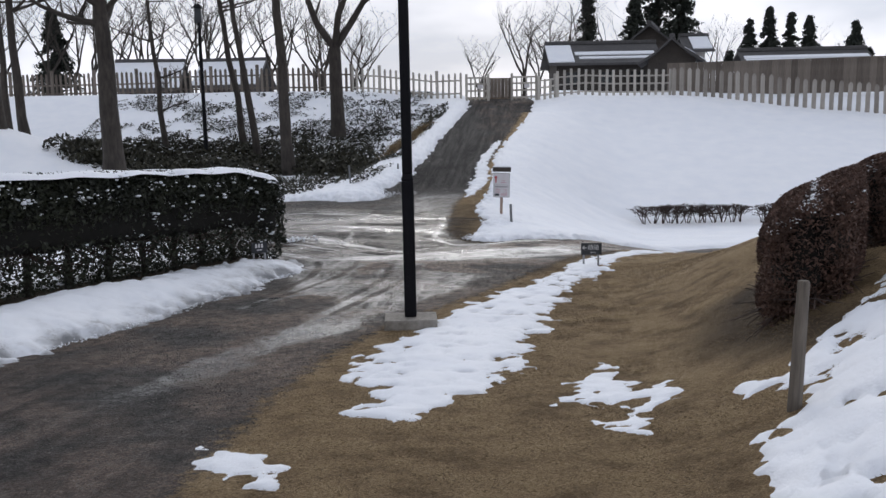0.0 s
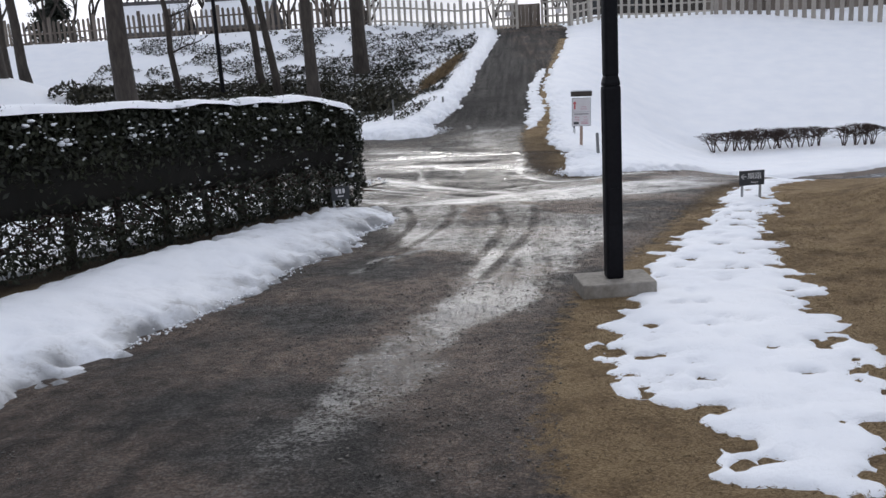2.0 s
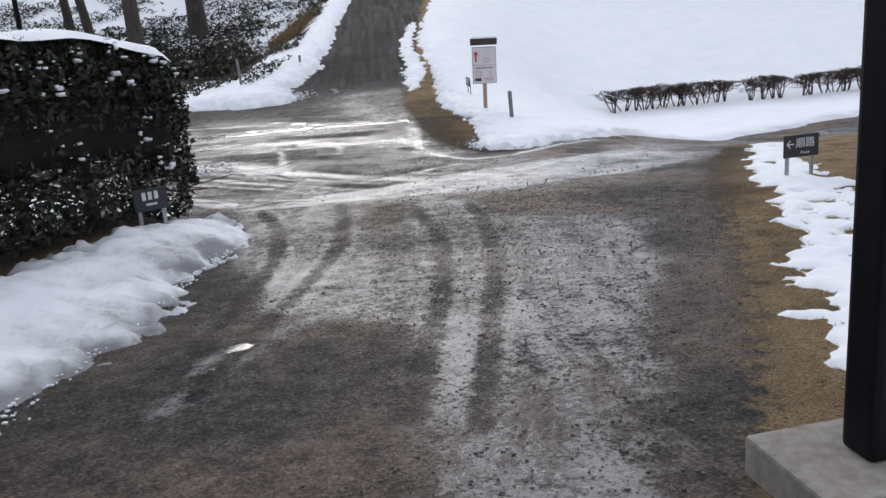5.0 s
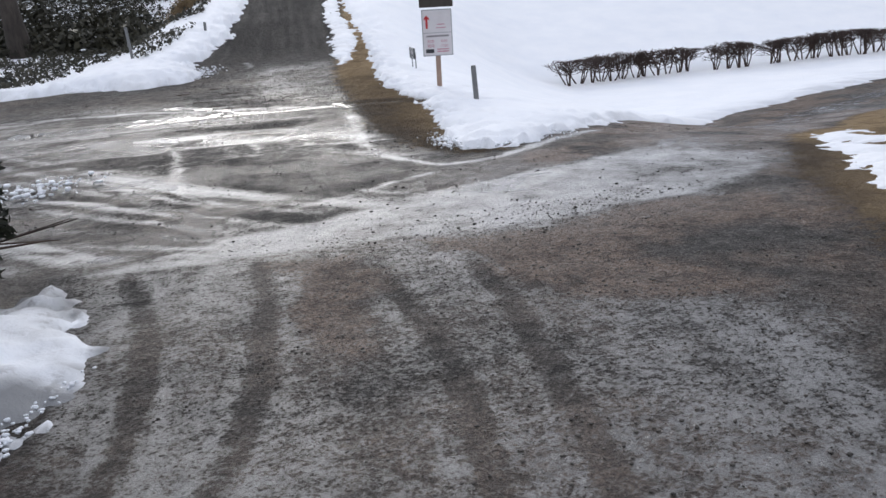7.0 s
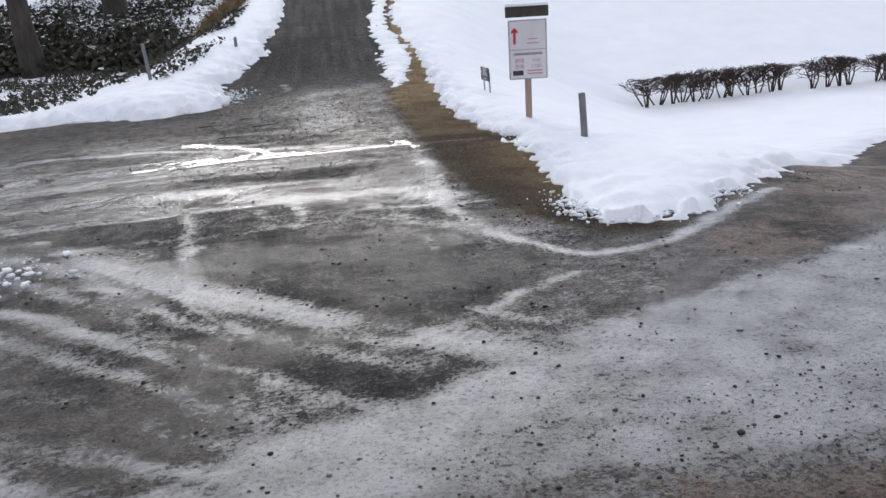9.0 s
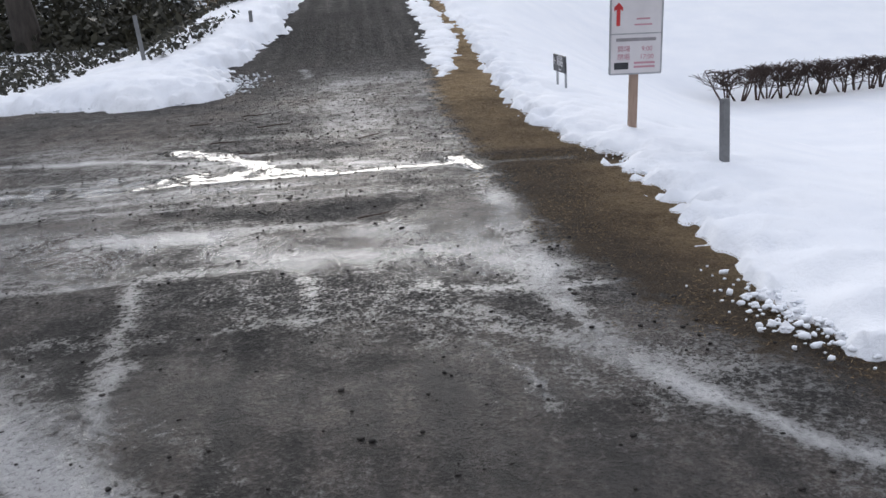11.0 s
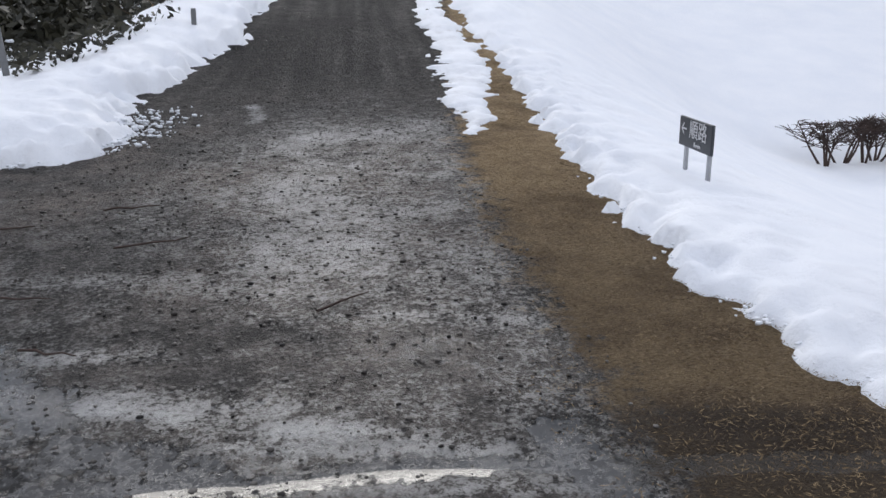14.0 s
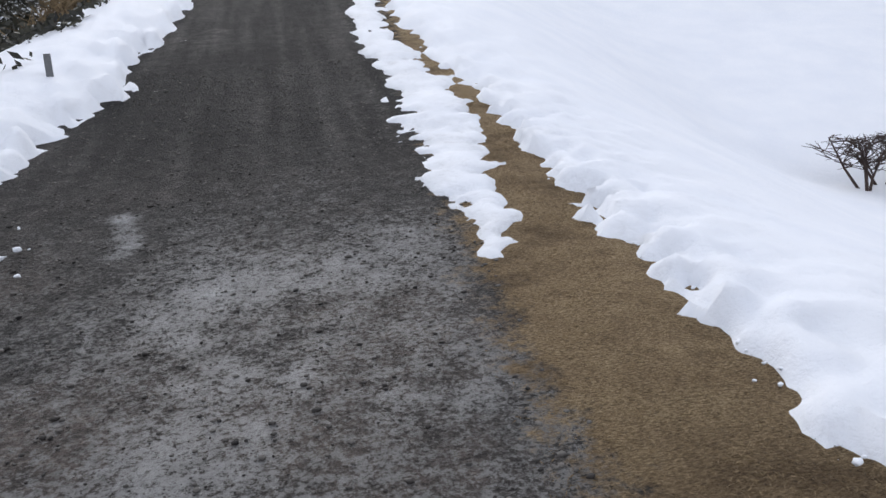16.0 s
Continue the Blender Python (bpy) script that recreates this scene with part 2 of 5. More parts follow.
M_GREYPOST = speckled("grey_plastic", (0.12, 0.125, 0.13), (0.20, 0.205, 0.21), 25, 0.6, 0.2, None, None, 0.003)
M_SIGNDARK = speckled("dark_sign_plate", (0.022, 0.025, 0.030), (0.045, 0.050, 0.058), 20, 0.4, 0.05, None, None, 0.002)
M_SIGNWHITE = speckled("white_sign_plate", (0.62, 0.60, 0.62), (0.74, 0.72, 0.74), 6, 0.35, 0.05, None, None, 0.002)
M_LETTER = speckled("white_lettering", (0.62, 0.62, 0.63), (0.75, 0.75, 0.76), 30, 0.5, 0.0, None, None, 0.002)
M_RED = speckled("red_print", (0.48, 0.02, 0.03), (0.60, 0.05, 0.05), 20, 0.5, 0.0, None, None, 0.002)
M_PINK = speckled("pink_print", (0.50, 0.24, 0.30), (0.58, 0.32, 0.38), 20, 0.5, 0.0, None, None, 0.002)
M_PRINT = speckled("grey_print", (0.20, 0.19, 0.20), (0.33, 0.31, 0.33), 20, 0.5, 0.0, None, None, 0.002)
M_PLASTER = speckled("plaster", (0.42, 0.40, 0.38), (0.60, 0.58, 0.55), 5, 0.9, 0.2, None, None, 0.006)
M_ROOF = speckled("roof_shingle", (0.045, 0.045, 0.048), (0.12, 0.115, 0.115), 5, 0.8, 0.5, (1, 4, 1), None, 0.02)
M_GLASS = speckled("dark_glass", (0.02, 0.022, 0.025), (0.04, 0.042, 0.045), 2, 0.12, 0.0, None, None, 0.002)


# ---- mesh helpers ----
def mesh_of(name, verts, faces, mat, shade=False):
    me = bpy.data.meshes.new(name)
    me.from_pydata([tuple(v) for v in verts], [], [tuple(f) for f in faces])
    me.materials.append(mat)
    if shade:
        me.polygons.foreach_set("use_smooth", [True] * len(me.polygons))
    me.update()
    return me


def quads_mesh(name, verts, quads, mat, shade=False):
    """Fast mesh from numpy arrays of corners and four-sided faces."""
    me = bpy.data.meshes.new(name)
    verts, quads = np.asarray(verts, np.float32), np.asarray(quads, np.int32)
    me.vertices.add(len(verts))
    me.vertices.foreach_set("co", verts.ravel())
    me.loops.add(quads.size)
    me.loops.foreach_set("vertex_index", quads.ravel())
    me.polygons.add(len(quads))
    me.polygons.foreach_set("loop_start", np.arange(0, quads.size, 4, dtype=np.int32))
    if shade:
        me.polygons.foreach_set("use_smooth", np.ones(len(quads), bool))
    me.materials.append(mat)
    me.update(calc_edges=True)
    me.validate()
    return me


def part_of(name, me, parent, label="", m=None, kind=""):
    ob = new(name, me)
    ob.parent = parent
    if m is not None:
        ob.matrix_basis = m
    return tagged(ob, label=label, kind=kind)


def thing(name, m, label, category, group="", kind=""):
    ob = new(name)
    ob.matrix_basis = m
    return tagged(ob, label, category, group, kind)


def part(name, bm, material, parent, label="", m=None):
    me = bpy.data.meshes.new(name)
    bm.to_mesh(me)
    bm.free()
    me.materials.append(material)
    return part_of(name, me, parent, label, m)


def box_bm(sx, sy, sz, at=(0, 0, 0), bevel=0.0, taper=1.0, turn=0.0):
    """A bevelled block standing on at."""
    bm = bmesh.new()
    bmesh.ops.create_cube(bm, size=1)
    for v in bm.verts:
        k = taper if v.co.z > 0 else 1.0
        v.co = Vector((v.co.x * sx * k, v.co.y * sy * k, (v.co.z + 0.5) * sz))
    if bevel:
        bmesh.ops.bevel(bm, geom=bm.edges[:], offset=bevel, segments=2, affect="EDGES", profile=0.6)
    bmesh.ops.rotate(bm, verts=bm.verts, matrix=Matrix.Rotation(turn, 3, "Z"))
    bmesh.ops.translate(bm, verts=bm.verts, vec=at)
    return bm


def box_mesh(name, mat, *a, **k):
    bm = box_bm(*a, **k)
    me = bpy.data.meshes.new(name)
    bm.to_mesh(me)
    bm.free()
    me.materials.append(mat)
    return me


def tubes(runs, sides=6):
    """Tapered tubes: runs of (points, radii). Gives corners and quads."""
    V, Q = [], []
    for pts, rad in runs:
        base = len(V)
        up = Vector((0.3, 0.2, 1)).normalized()
        for i, p in enumerate(pts):
            d = (pts[min(i + 1, len(pts) - 1)] - pts[max(i - 1, 0)]).normalized()
            a = d.cross(up)
            if a.length < 0.05:
                a = d.cross(Vector((1, 0, 0)))
            a.normalize()
            b = d.cross(a)
            for k in range(sides):
                t = 2 * math.pi * k / sides
                V.append(p + (a * math.cos(t) + b * math.sin(t)) * rad[i])
        for i in range(len(pts) - 1):
            for k in range(sides):
                k2 = (k + 1) % sides
                Q.append((base + i * sides + k, base + i * sides + k2, base + (i + 1) * sides + k2, base + (i + 1) * sides + k))
    return V, Q


def leaf_mesh(name, centres, size, mat, rng, flat=0.0, slim=0.45):
    """Many small leaves, each a bent four-cornered blade, round the centres."""
    n = len(centres)
    c = np.asarray(centres, float)
    a = rng.normal(size=(n, 3))
    a /= np.linalg.norm(a, axis=1)[:, None]
    b = rng.normal(size=(n, 3))
    b[:, 2] *= 1 - flat
    a[:, 2] *= 1 - flat
    b -= (a * b).sum(1)[:, None] * a
    b /= np.linalg.norm(b, axis=1)[:, None] + 1e-9
    s = size * rng.uniform(0.5, 1.4, n)[:, None]
    v = np.stack([c - a * s, c + b * s * slim, c + a * s, c - b * s * slim], 1).reshape(-1, 3)
    return quads_mesh(name, v, np.arange(4 * n).reshape(-1, 4), mat)


def blob_mesh(name, centres, sizes, mat, rng, squash=0.7):
    """Many little lumps, each a small octahedral body of eight quads' worth of faces."""
    base = np.array([[1, 0, 0], [0, 1, 0], [-1, 0, 0], [0, -1, 0], [0.55, 0.55, 0.75], [-0.55, 0.55, 0.75], [-0.55, -0.55, 0.75], [0.55, -0.55, 0.75],
                     [0.5, 0.5, -0.7], [-0.5, 0.5, -0.7], [-0.5, -0.5, -0.7], [0.5, -0.5, -0.7]])
    fq = np.array([[4, 5, 6, 7], [0, 1, 5, 4], [1, 2, 6, 5], [2, 3, 7, 6], [3, 0, 4, 7], [1, 0, 8, 9], [2, 1, 9, 10], [3, 2, 10, 11], [0, 3, 11, 8], [11, 10, 9, 8]])
    n = len(centres)
    j = base[None] * (1 + rng.uniform(-0.28, 0.28, (n, 12, 1)))
    ang = rng.uniform(0, 6.28, n)
    ca, sa = np.cos(ang)[:, None], np.sin(ang)[:, None]
    x, y = j[..., 0] * ca - j[..., 1] * sa, j[..., 0] * sa + j[..., 1] * ca
    v = np.stack([x * rng.uniform(0.7, 1.5, (n, 1)), y, j[..., 2] * squash], -1) * np.asarray(sizes)[:, None, None] + np.asarray(centres)[:, None, :]
    q = (fq[None] + (np.arange(n) * 12)[:, None, None]).reshape(-1, 4)
    return quads_mesh(name, v.reshape(-1, 3), q, mat, True)


# ---- terrain ----
PROFILE_Y = [-60, -20, 0, 6.5, 8.5, 10, 14, 18.6, 20.5, 24.5, 28, 30, 33, 45, 57, 62, 80, 400]
PROFILE_Z = [1.5, 0.9, -0.05, -0.68, -0.86, -0.95, -1.12, -1.31, -1.37, -1.27, -1.13, -1.05, -0.72, 1.0, 2.72, 3.2, 3.3, 3.0]


def smooth(a, b, v):
    s = np.clip((v - a) / (b - a), 0, 1)
    return s * s * (3 - 2 * s)


def ramp_centre(y):
    return np.interp(y, [24, 30, 57, 90], [-0.9, -0.6, 3.7, 8.0])


def height(x, y):
    """Ground height: the lane falls to the crossing, the ramp climbs beyond it, with a mound, a dip and a ditch beside them."""
    x, y = np.asarray(x, float), np.asarray(y, float)
    z = sum(np.interp(y + d, PROFILE_Y, PROFILE_Z) for d in (-1.2, -0.6, 0, 0.6, 1.2)) / 5
    s0 = -0.3 + 0.18 * y
    z = z + 1.08 * smooth(s0 + 0.5, s0 + 3.7, x) * smooth(17.5, 11.5, y) * smooth(-8, 2, y)
    u = x - ramp_centre(y)
    right = np.interp(y, [16, 20, 25, 35.5, 45, 56], [0, 0.35, 1.25, 2.6, 1.5, 0.2])
    z = z - right * smooth(1.6 + 0.06 * np.clip(y - 28, 0, 30), 8.2, u)
    left = np.interp(y, [29, 33, 45, 52, 60], [0, 0.7, 2.0, 1.4, 0])
    z = z - left * smooth(-1.9, -5.5, u)
    z = z + 0.42 * smooth(57.5, 62.5, y) * smooth(3.0, -4.0, x)
    z = z + 0.32 * smooth(49, 57, y) * smooth(7.0, 9.0, x) * smooth(24, 15, x)
    z = z + 2.9 * np.exp(-((x + 24) / 6.5) ** 2 - ((y - 42) / 5) ** 2)
    edge = np.interp(y, [0, 8.8, 12, 15.3, 17, 19], [-5.4, -4.4, -3.5, -2.65, -3.0, -5.0])
    z = z + 0.2 * smooth(0, 1.2, edge - x) * smooth(22, 18, y)
    return z


def hashed(i, j, seed):
    v = np.sin(i * 127.1 + j * 311.7 + seed * 74.7) * 43758.5453
    return v - np.floor(v)


def value_noise(x, y, seed=0):
    i, j = np.floor(x), np.floor(y)
    f, g = x - i, y - j
    f, g = f * f * (3 - 2 * f), g * g * (3 - 2 * g)
    a = hashed(i, j, seed) * (1 - f) + hashed(i + 1, j, seed) * f
    b = hashed(i, j + 1, seed) * (1 - f) + hashed(i + 1, j + 1, seed) * f
    return (a * (1 - g) + b * g) * 2 - 1


def fbm(x, y, octaves=4, seed=0):
    total, amp = 0.0, 0.5
    for k in range(octaves):
        total = total + amp * value_noise(x * 2 ** k, y * 2 ** k, seed + k)
        amp *= 0.55
    return total


def line_distance(x, y, pts):
    d = np.full(x.shape, 1e9)
    for (ax, ay), (bx, by) in zip(pts, pts[1:]):
        ex, ey = bx - ax, by - ay
        t = np.clip(((x - ax) * ex + (y - ay) * ey) / (ex * ex + ey * ey + 1e-9), 0, 1)
        d = np.minimum(d, np.hypot(x - ax - t * ex, y - ay - t * ey))
    return d


def inside(x, y, pts):
    """Signed distance to an outline: above nought inside it."""
    ring = list(pts) + [pts[0]]
    d, odd = line_distance(x, y, ring), np.zeros(x.shape, bool)
    for (ax, ay), (bx, by) in zip(ring, ring[1:]):
        cross = (ay > y) != (by > y)
        odd ^= cross & (x < (bx - ax) * (y - ay) / (by - ay + 1e-12) + ax)
    return np.where(odd, d, -d)


def band(x, y, pts, width):
    return np.clip(1.25 - line_distance(x, y, pts) / width, 0, 1)


# outlines of the plan
LANE_GRASS = [(-1.5, -60), (-1.5, 4.4), (-1.45, 6.5), (-1.15, 8.9), (-0.6, 10.4), (0.7, 13.0), (1.9, 15.6), (2.6, 17.3), (4.3, 19.6), (9, 24.0), (11.5, 25.4), (30, 33), (90, 30), (90, -60)]
RAMP_GRASS = [(0.6, 20.1), (0.3, 20.9), (0.1, 22.2), (0.2, 24.2), (0.28, 25.6), (0.35, 26.8), (0.5, 28.2), (0.95, 30.6), (1.4, 33), (2.4, 38.5), (5, 52), (7, 52), (3, 30), (2, 22), (1.1, 20)]
VERGE = [(-5.6, -6), (-4.4, 8.8), (-4.15, 9.8), (-3.8, 10.9), (-3.4, 12.4), (-3.05, 14), (-2.66, 15.3), (-2.75, 16.2), (-3.1, 16.9), (-4.6, 18.6), (-7, 19.6), (-60, 24), (-60, -6)]
SNOW_VERGE = [(-7.5, 6.5), (-5.4, 3.0), (-4.62, 8.0), (-4.45, 8.8), (-4.1, 9.93), (-3.72, 11.06), (-3.43, 12.12), (-3.07, 13.3), (-2.95, 14.2), (-2.68, 15.2), (-2.62, 15.9), (-2.78, 16.5), (-2.95, 16.9), (-3.22, 16.45), (-4.88, 12.5)]
SNOW_LAWN = [(-3.5, 17.75), (-4.2, 18.6), (-7, 19.6), (-60, 24), (-60, -6), (-9, -6), (-9.5, 5)]
SNOW_DITCH = [(-2.0, 29.75), (-2.3, 29.05), (-2.8, 28.8), (-3.4, 28.7), (-4.3, 29.3), (-6, 30.4), (-12, 32.5), (-90, 44), (-90, 90), (1.6, 90), (1.9, 55), (-0.3, 40.2), (-0.9, 36.2), (-1.05, 34.7), (-1.36, 33.4), (-1.85, 31.7), (-2.35, 30.85), (-2.05, 30.3)]
SNOW_HILL = [(0.62, 20.55), (0.95, 20.15), (1.6, 20.5), (2.2, 20.85), (5, 23.7), (8.3, 26.9), (12, 28.9), (16, 30.8), (90, 52), (90, 140), (7, 140), (6.1, 57), (5.5, 52), (3.7, 44), (2.35, 38), (1.87, 32.2), (1.62, 30.2), (1.32, 28.3), (1.1, 27), (1.05, 25.2), (1.25, 24.2), (1.1, 23), (0.75, 21.3)]
SNOW_STRIP = [(1.75, 37.5), (1.4, 35.3), (1.27, 33.4), (1.09, 31.9), (0.90, 30.7), (0.92, 30.1), (0.75, 29.35), (0.87, 29.3), (1.13, 29.9), (1.24, 30.5), (1.6, 31.65), (1.85, 33.6), (2.1, 37.0), (3.0, 42), (2.7, 42)]
SNOW_PATCH = [(-0.9, 8.1), (-0.5, 9.3), (-0.12, 10.0), (0.3, 11.8), (1.2, 13.0), (2.0, 14.6), (2.5, 16.0), (3.6, 18.0), (4.6, 19.6), (5.6, 20.2), (4.2, 18.0), (3.3, 16.3), (2.5, 14), (1.7, 12.2), (1.35, 10.6), (0.88, 8.7), (0.5, 6.9), (-0.4, 5.75), (-0.7, 6.05), (-0.73, 7.0)]
SNOW_SMALL = [(0.72, 6.25), (1.54, 7.75), (1.72, 6.5), (1.3, 5.5), (0.92, 6.0)]
SNOW_SCRAP = [(-1.6, 5.25), (-1.04, 5.0), (-0.96, 4.5), (-1.25, 4.6)]
SNOW_SIDE = [(1.5, 3.6), (1.95, 4.9), (2.2, 5.6), (2.85, 6.0), (3.55, 6.5), (4.1, 7.5), (4.8, 8.3), (7, 9.2), (40, 14), (40, -20), (3, -20), (1.3, 1.5)]


def axis(*spans):
    """Grid lines: spans of (from, to, step at the start, step at the end)."""
    out = []
    for a, b, s0, s1 in spans:
        v = a
        while v < b - 1e-6:
            out.append(v)
            v += s0 + (s1 - s0) * (v - a) / (b - a)
    return np.array(out + [spans[-1][1]])


GX = axis((-900, -90, 120, 20), (-90, -20, 8, 1.0), (-20, -5.5, 0.9, 0.14), (-5.5, 3.2, 0.047, 0.047), (3.2, 14, 0.06, 0.8), (14, 90, 1.0, 8), (90, 900, 20, 120))
GY = axis((-300, -20, 60, 6), (-20, 2.5, 2.0, 0.12), (2.5, 32, 0.052, 0.052), (32, 62, 0.07, 0.9), (62, 140, 1.5, 12), (140, 2500, 30, 300))
XX, YY = np.meshgrid(GX, GY)
NEAR = (np.abs(XX) < 60) & (YY < 80) & (YY > -20)
ROUGH = np.where(NEAR, 0.05 * fbm(XX * 0.6, YY * 0.6, 4, 3) + 0.012 * fbm(XX * 5, YY * 5, 3, 9), 0)
ZZ = height(XX, YY) + ROUGH * smooth(0.2, 0.9, np.abs(XX + 0.5) / 8 + 0.25)


def surface(x, y):
    return float(height(x, y))


def grid_object(name, z, keep, mat, layers, label, category, kind="structure"):
    ny, nx = XX.shape
    idx = np.arange(ny * nx).reshape(ny, nx)
    q = np.stack([idx[:-1, :-1], idx[:-1, 1:], idx[1:, 1:], idx[1:, :-1]], -1).reshape(-1, 4)
    k = keep.ravel()
    q = q[k[q].any(1)]
    used, inv = np.unique(q, return_inverse=True)
    v = np.stack([XX.ravel(), YY.ravel(), z.ravel()], -1)[used]
    me = quads_mesh(name, v, inv.reshape(-1, 4), mat, True)
    for key, values in layers.items():
        at = me.attributes.new(key, "FLOAT", "POINT")
        at.data.foreach_set("value", np.asarray(values, np.float32).ravel()[used])
    return tagged(new(name, me), label, category, kind=kind)


grass = np.maximum(inside(XX, YY, LANE_GRASS), inside(XX, YY, RAMP_GRASS))
grass = np.maximum(grass, np.where((YY > 60) | (YY < -20) | (np.abs(XX) > 40), 2.0, -9))
grass = np.maximum(grass, np.minimum(inside(XX, YY, VERGE), 1.5) - 0.3)
grass = np.maximum(grass, inside(XX, YY, SNOW_DITCH) - 0.5)

# slush and ice: packed bands where wheels turned, streaked along the way they went
turning = YY + 0.05 * (XX + 3.0) ** 2 * (XX < 0.5)
across = fbm(XX * 0.55, turning * 6.0, 5, 21)
along = fbm((XX - 0.10 * (YY - 13)) * 7.0, YY * 0.35, 5, 22)
cloudy = fbm(XX * 0.9, YY * 0.9, 4, 23)
WX = XX + 0.30 * fbm(XX * 1.6, YY * 1.6, 4, 26)
WY = YY + 0.24 * fbm(XX * 1.6, YY * 1.6, 4, 27)
ragged = fbm(XX * 4.0, YY * 4.0, 4, 28)
BANDS = [
    (0.95, 0.10, [(-3.65, 21.1), (-2.41, 20.2), (-1.95, 19.6), (-1.63, 19.24), (-1.38, 18.92), (-1.18, 18.67), (-1.0, 18.67), (-0.78, 18.8), (-0.33, 19.09), (0.1, 19.3)]),
    (1.30, 0.10, [(2.6, 21.0), (1.85, 20.42), (0.96, 19.72), (0.62, 19.6), (0.34, 19.6), (0.13, 19.85), (-0.05, 20.28), (-0.19, 21.4)]),
    (1.00, 0.16, [(-0.19, 21.3), (-0.12, 22.2), (-0.03, 22.9), (0.06, 24.0)]),
    # wet ice, paled further to carry the glint of the bright sky
    (1.0, 0.27, [(-2.9, 23.4), (-2.05, 23.1), (-1.44, 22.5), (-0.84, 22.35), (-0.3, 22.4)]),
    (0.85, 0.30, [(-0.9, 22.9), (-0.4, 22.6), (-0.15, 21.9)]),
    (0.95, 0.12, [(-5, 26.3), (-2.8, 25.8), (-1.4, 25.1), (-0.2, 24.6)]),
    (0.80, 0.10, [(-6, 25.2), (-3.6, 24.9), (-2.2, 24.5)]),
    (0.70, 0.14, [(-6, 23.6), (-4.2, 23.4), (-2.9, 23.3)]),
    (0.75, 0.09, [(-2.37, 22.5), (-2.35, 21.3), (-2.29, 20.6)]),
    (0.60, 0.08, [(-1.46, 22.3), (-1.44, 21.5)]),
    (0.60, 0.08, [(-0.80, 22.2), (-0.62, 20.9), (-0.58, 20.3)]),
    (1.00, 0.10, [(-2.72, 12.15), (-2.46, 12.5)]),
    (0.62, 0.13, [(-2.9, 11.6), (-2.2, 12.7), (-1.9, 13.2)]),
    (0.70, 0.22, [(-0.5, 26.6), (-0.35, 27.4), (0.0, 28.1)]),
    (0.75, 0.20, [(-0.42, 28.1), (-0.15, 28.7), (0.2, 29.1)]),
    (0.90, 0.10, [(-1.0, 30.1), (-0.95, 30.75)]),
    (0.50, 0.10, [(-1.2, 27.6), (-1.08, 29.6)]),
]


def patch(pts, soft):
    """How far inside a ragged-edged patch, nought to one."""
    return smooth(-soft, soft, inside(WX, WY, pts))


lane = smooth(17.4, 16.9, YY)
span = smooth(8.0, 10.5, YY) * smooth(33, 30, YY)
ice = 0.02 + ((0.22 - 0.14 * lane) + 0.42 * cloudy + 0.15 * along) * span
# the icy sheen that swings along the lane, then spreads to its full width
sheen_y = [5.0, 6.8, 7.9, 9.0, 10.0, 11.3, 12.4, 13.2, 15, 17.2]
sheen_l = np.interp(YY, sheen_y, [-3.1, -2.76, -2.55, -2.25, -1.92, -1.5, -1.6, -2.45, -2.75, -2.8])
sheen_r = np.interp(YY, sheen_y, [-2.9, -2.4, -2.05, -1.68, -1.12, -0.62, -0.2, 0.2, 0.95, 1.9])
sheen = smooth(-0.16, 0.16, WX - sheen_l) * smooth(-0.16, 0.20, sheen_r - WX) * smooth(5.2, 8.0, YY) * lane
ice = np.maximum(ice, sheen * (0.46 + 0.30 * cloudy + 0.26 * along + 0.16 * smooth(13, 10, YY) + 0.12 * smooth(-1.6, -2.0, XX) * smooth(13, 14, YY)))
# packed white band over the mouth of the lane
BAND_EDGE = [(-2.9, 17.24), (-2.17, 17.11), (-1.61, 17.11), (-0.99, 17.04), (-0.34, 16.94), (0.6, 16.96), (1.62, 17.02), (2.6, 17.6), (4.3, 19.5), (6.0, 21.4), (5.0, 21.6), (3.4, 20.2), (1.97, 19.15), (1.02, 18.81), (-0.12, 18.45), (-0.82, 18.1), (-1.4, 17.95), (-2.0, 17.75), (-2.6, 17.5)]
packed = smooth(-0.14, 0.14, inside(XX + 0.45 * (WX - XX), YY + 0.45 * (WY - YY), BAND_EDGE)) * smooth(4.6, 2.2, XX)
junction = smooth(17.3, 17.8, YY) * smooth(28.0, 25.5, YY) * smooth(0.5, -0.6, XX - 0.25 * (YY - 19))
fan = fbm((XX * 0.75 + YY * 0.66) * 0.5, (YY * 0.75 + XX * 0.9) * 5.0, 5, 24)
ice = np.maximum(ice, junction * (1 - 0.30 * smooth(20.6, 22.2, YY)) * (0.42 + 1.25 * np.where(YY < 21.5, fan, across) + 0.25 * cloudy + 0.14 * smooth(-1.2, -3.0, XX)))
MUD_PATCHES = [[(-1.55, 16.95), (-1.07, 16.9), (-1.05, 16.0), (-1.2, 15.1), (-1.5, 15.6)], [(-0.5, 16.82), (0.57, 16.85), (1.95, 16.9), (1.7, 16.0), (0.75, 15.0), (0.02, 15.1), (-0.3, 15.8)],
               [(1.31, 19.7), (2.2, 20.1), (2.3, 19.6), (1.34, 18.85), (1.0, 19.2)], [(2.5, 20.9), (5, 23.6), (11.5, 28.2), (9.0, 25.6), (4.0, 20.9), (2.8, 20.3)], [(1.2, 15.2), (2.3, 16.9), (3.0, 17.8), (2.6, 16.6), (1.6, 14.6)]]
muddy = sum(patch(p, 0.14) for p in MUD_PATCHES)
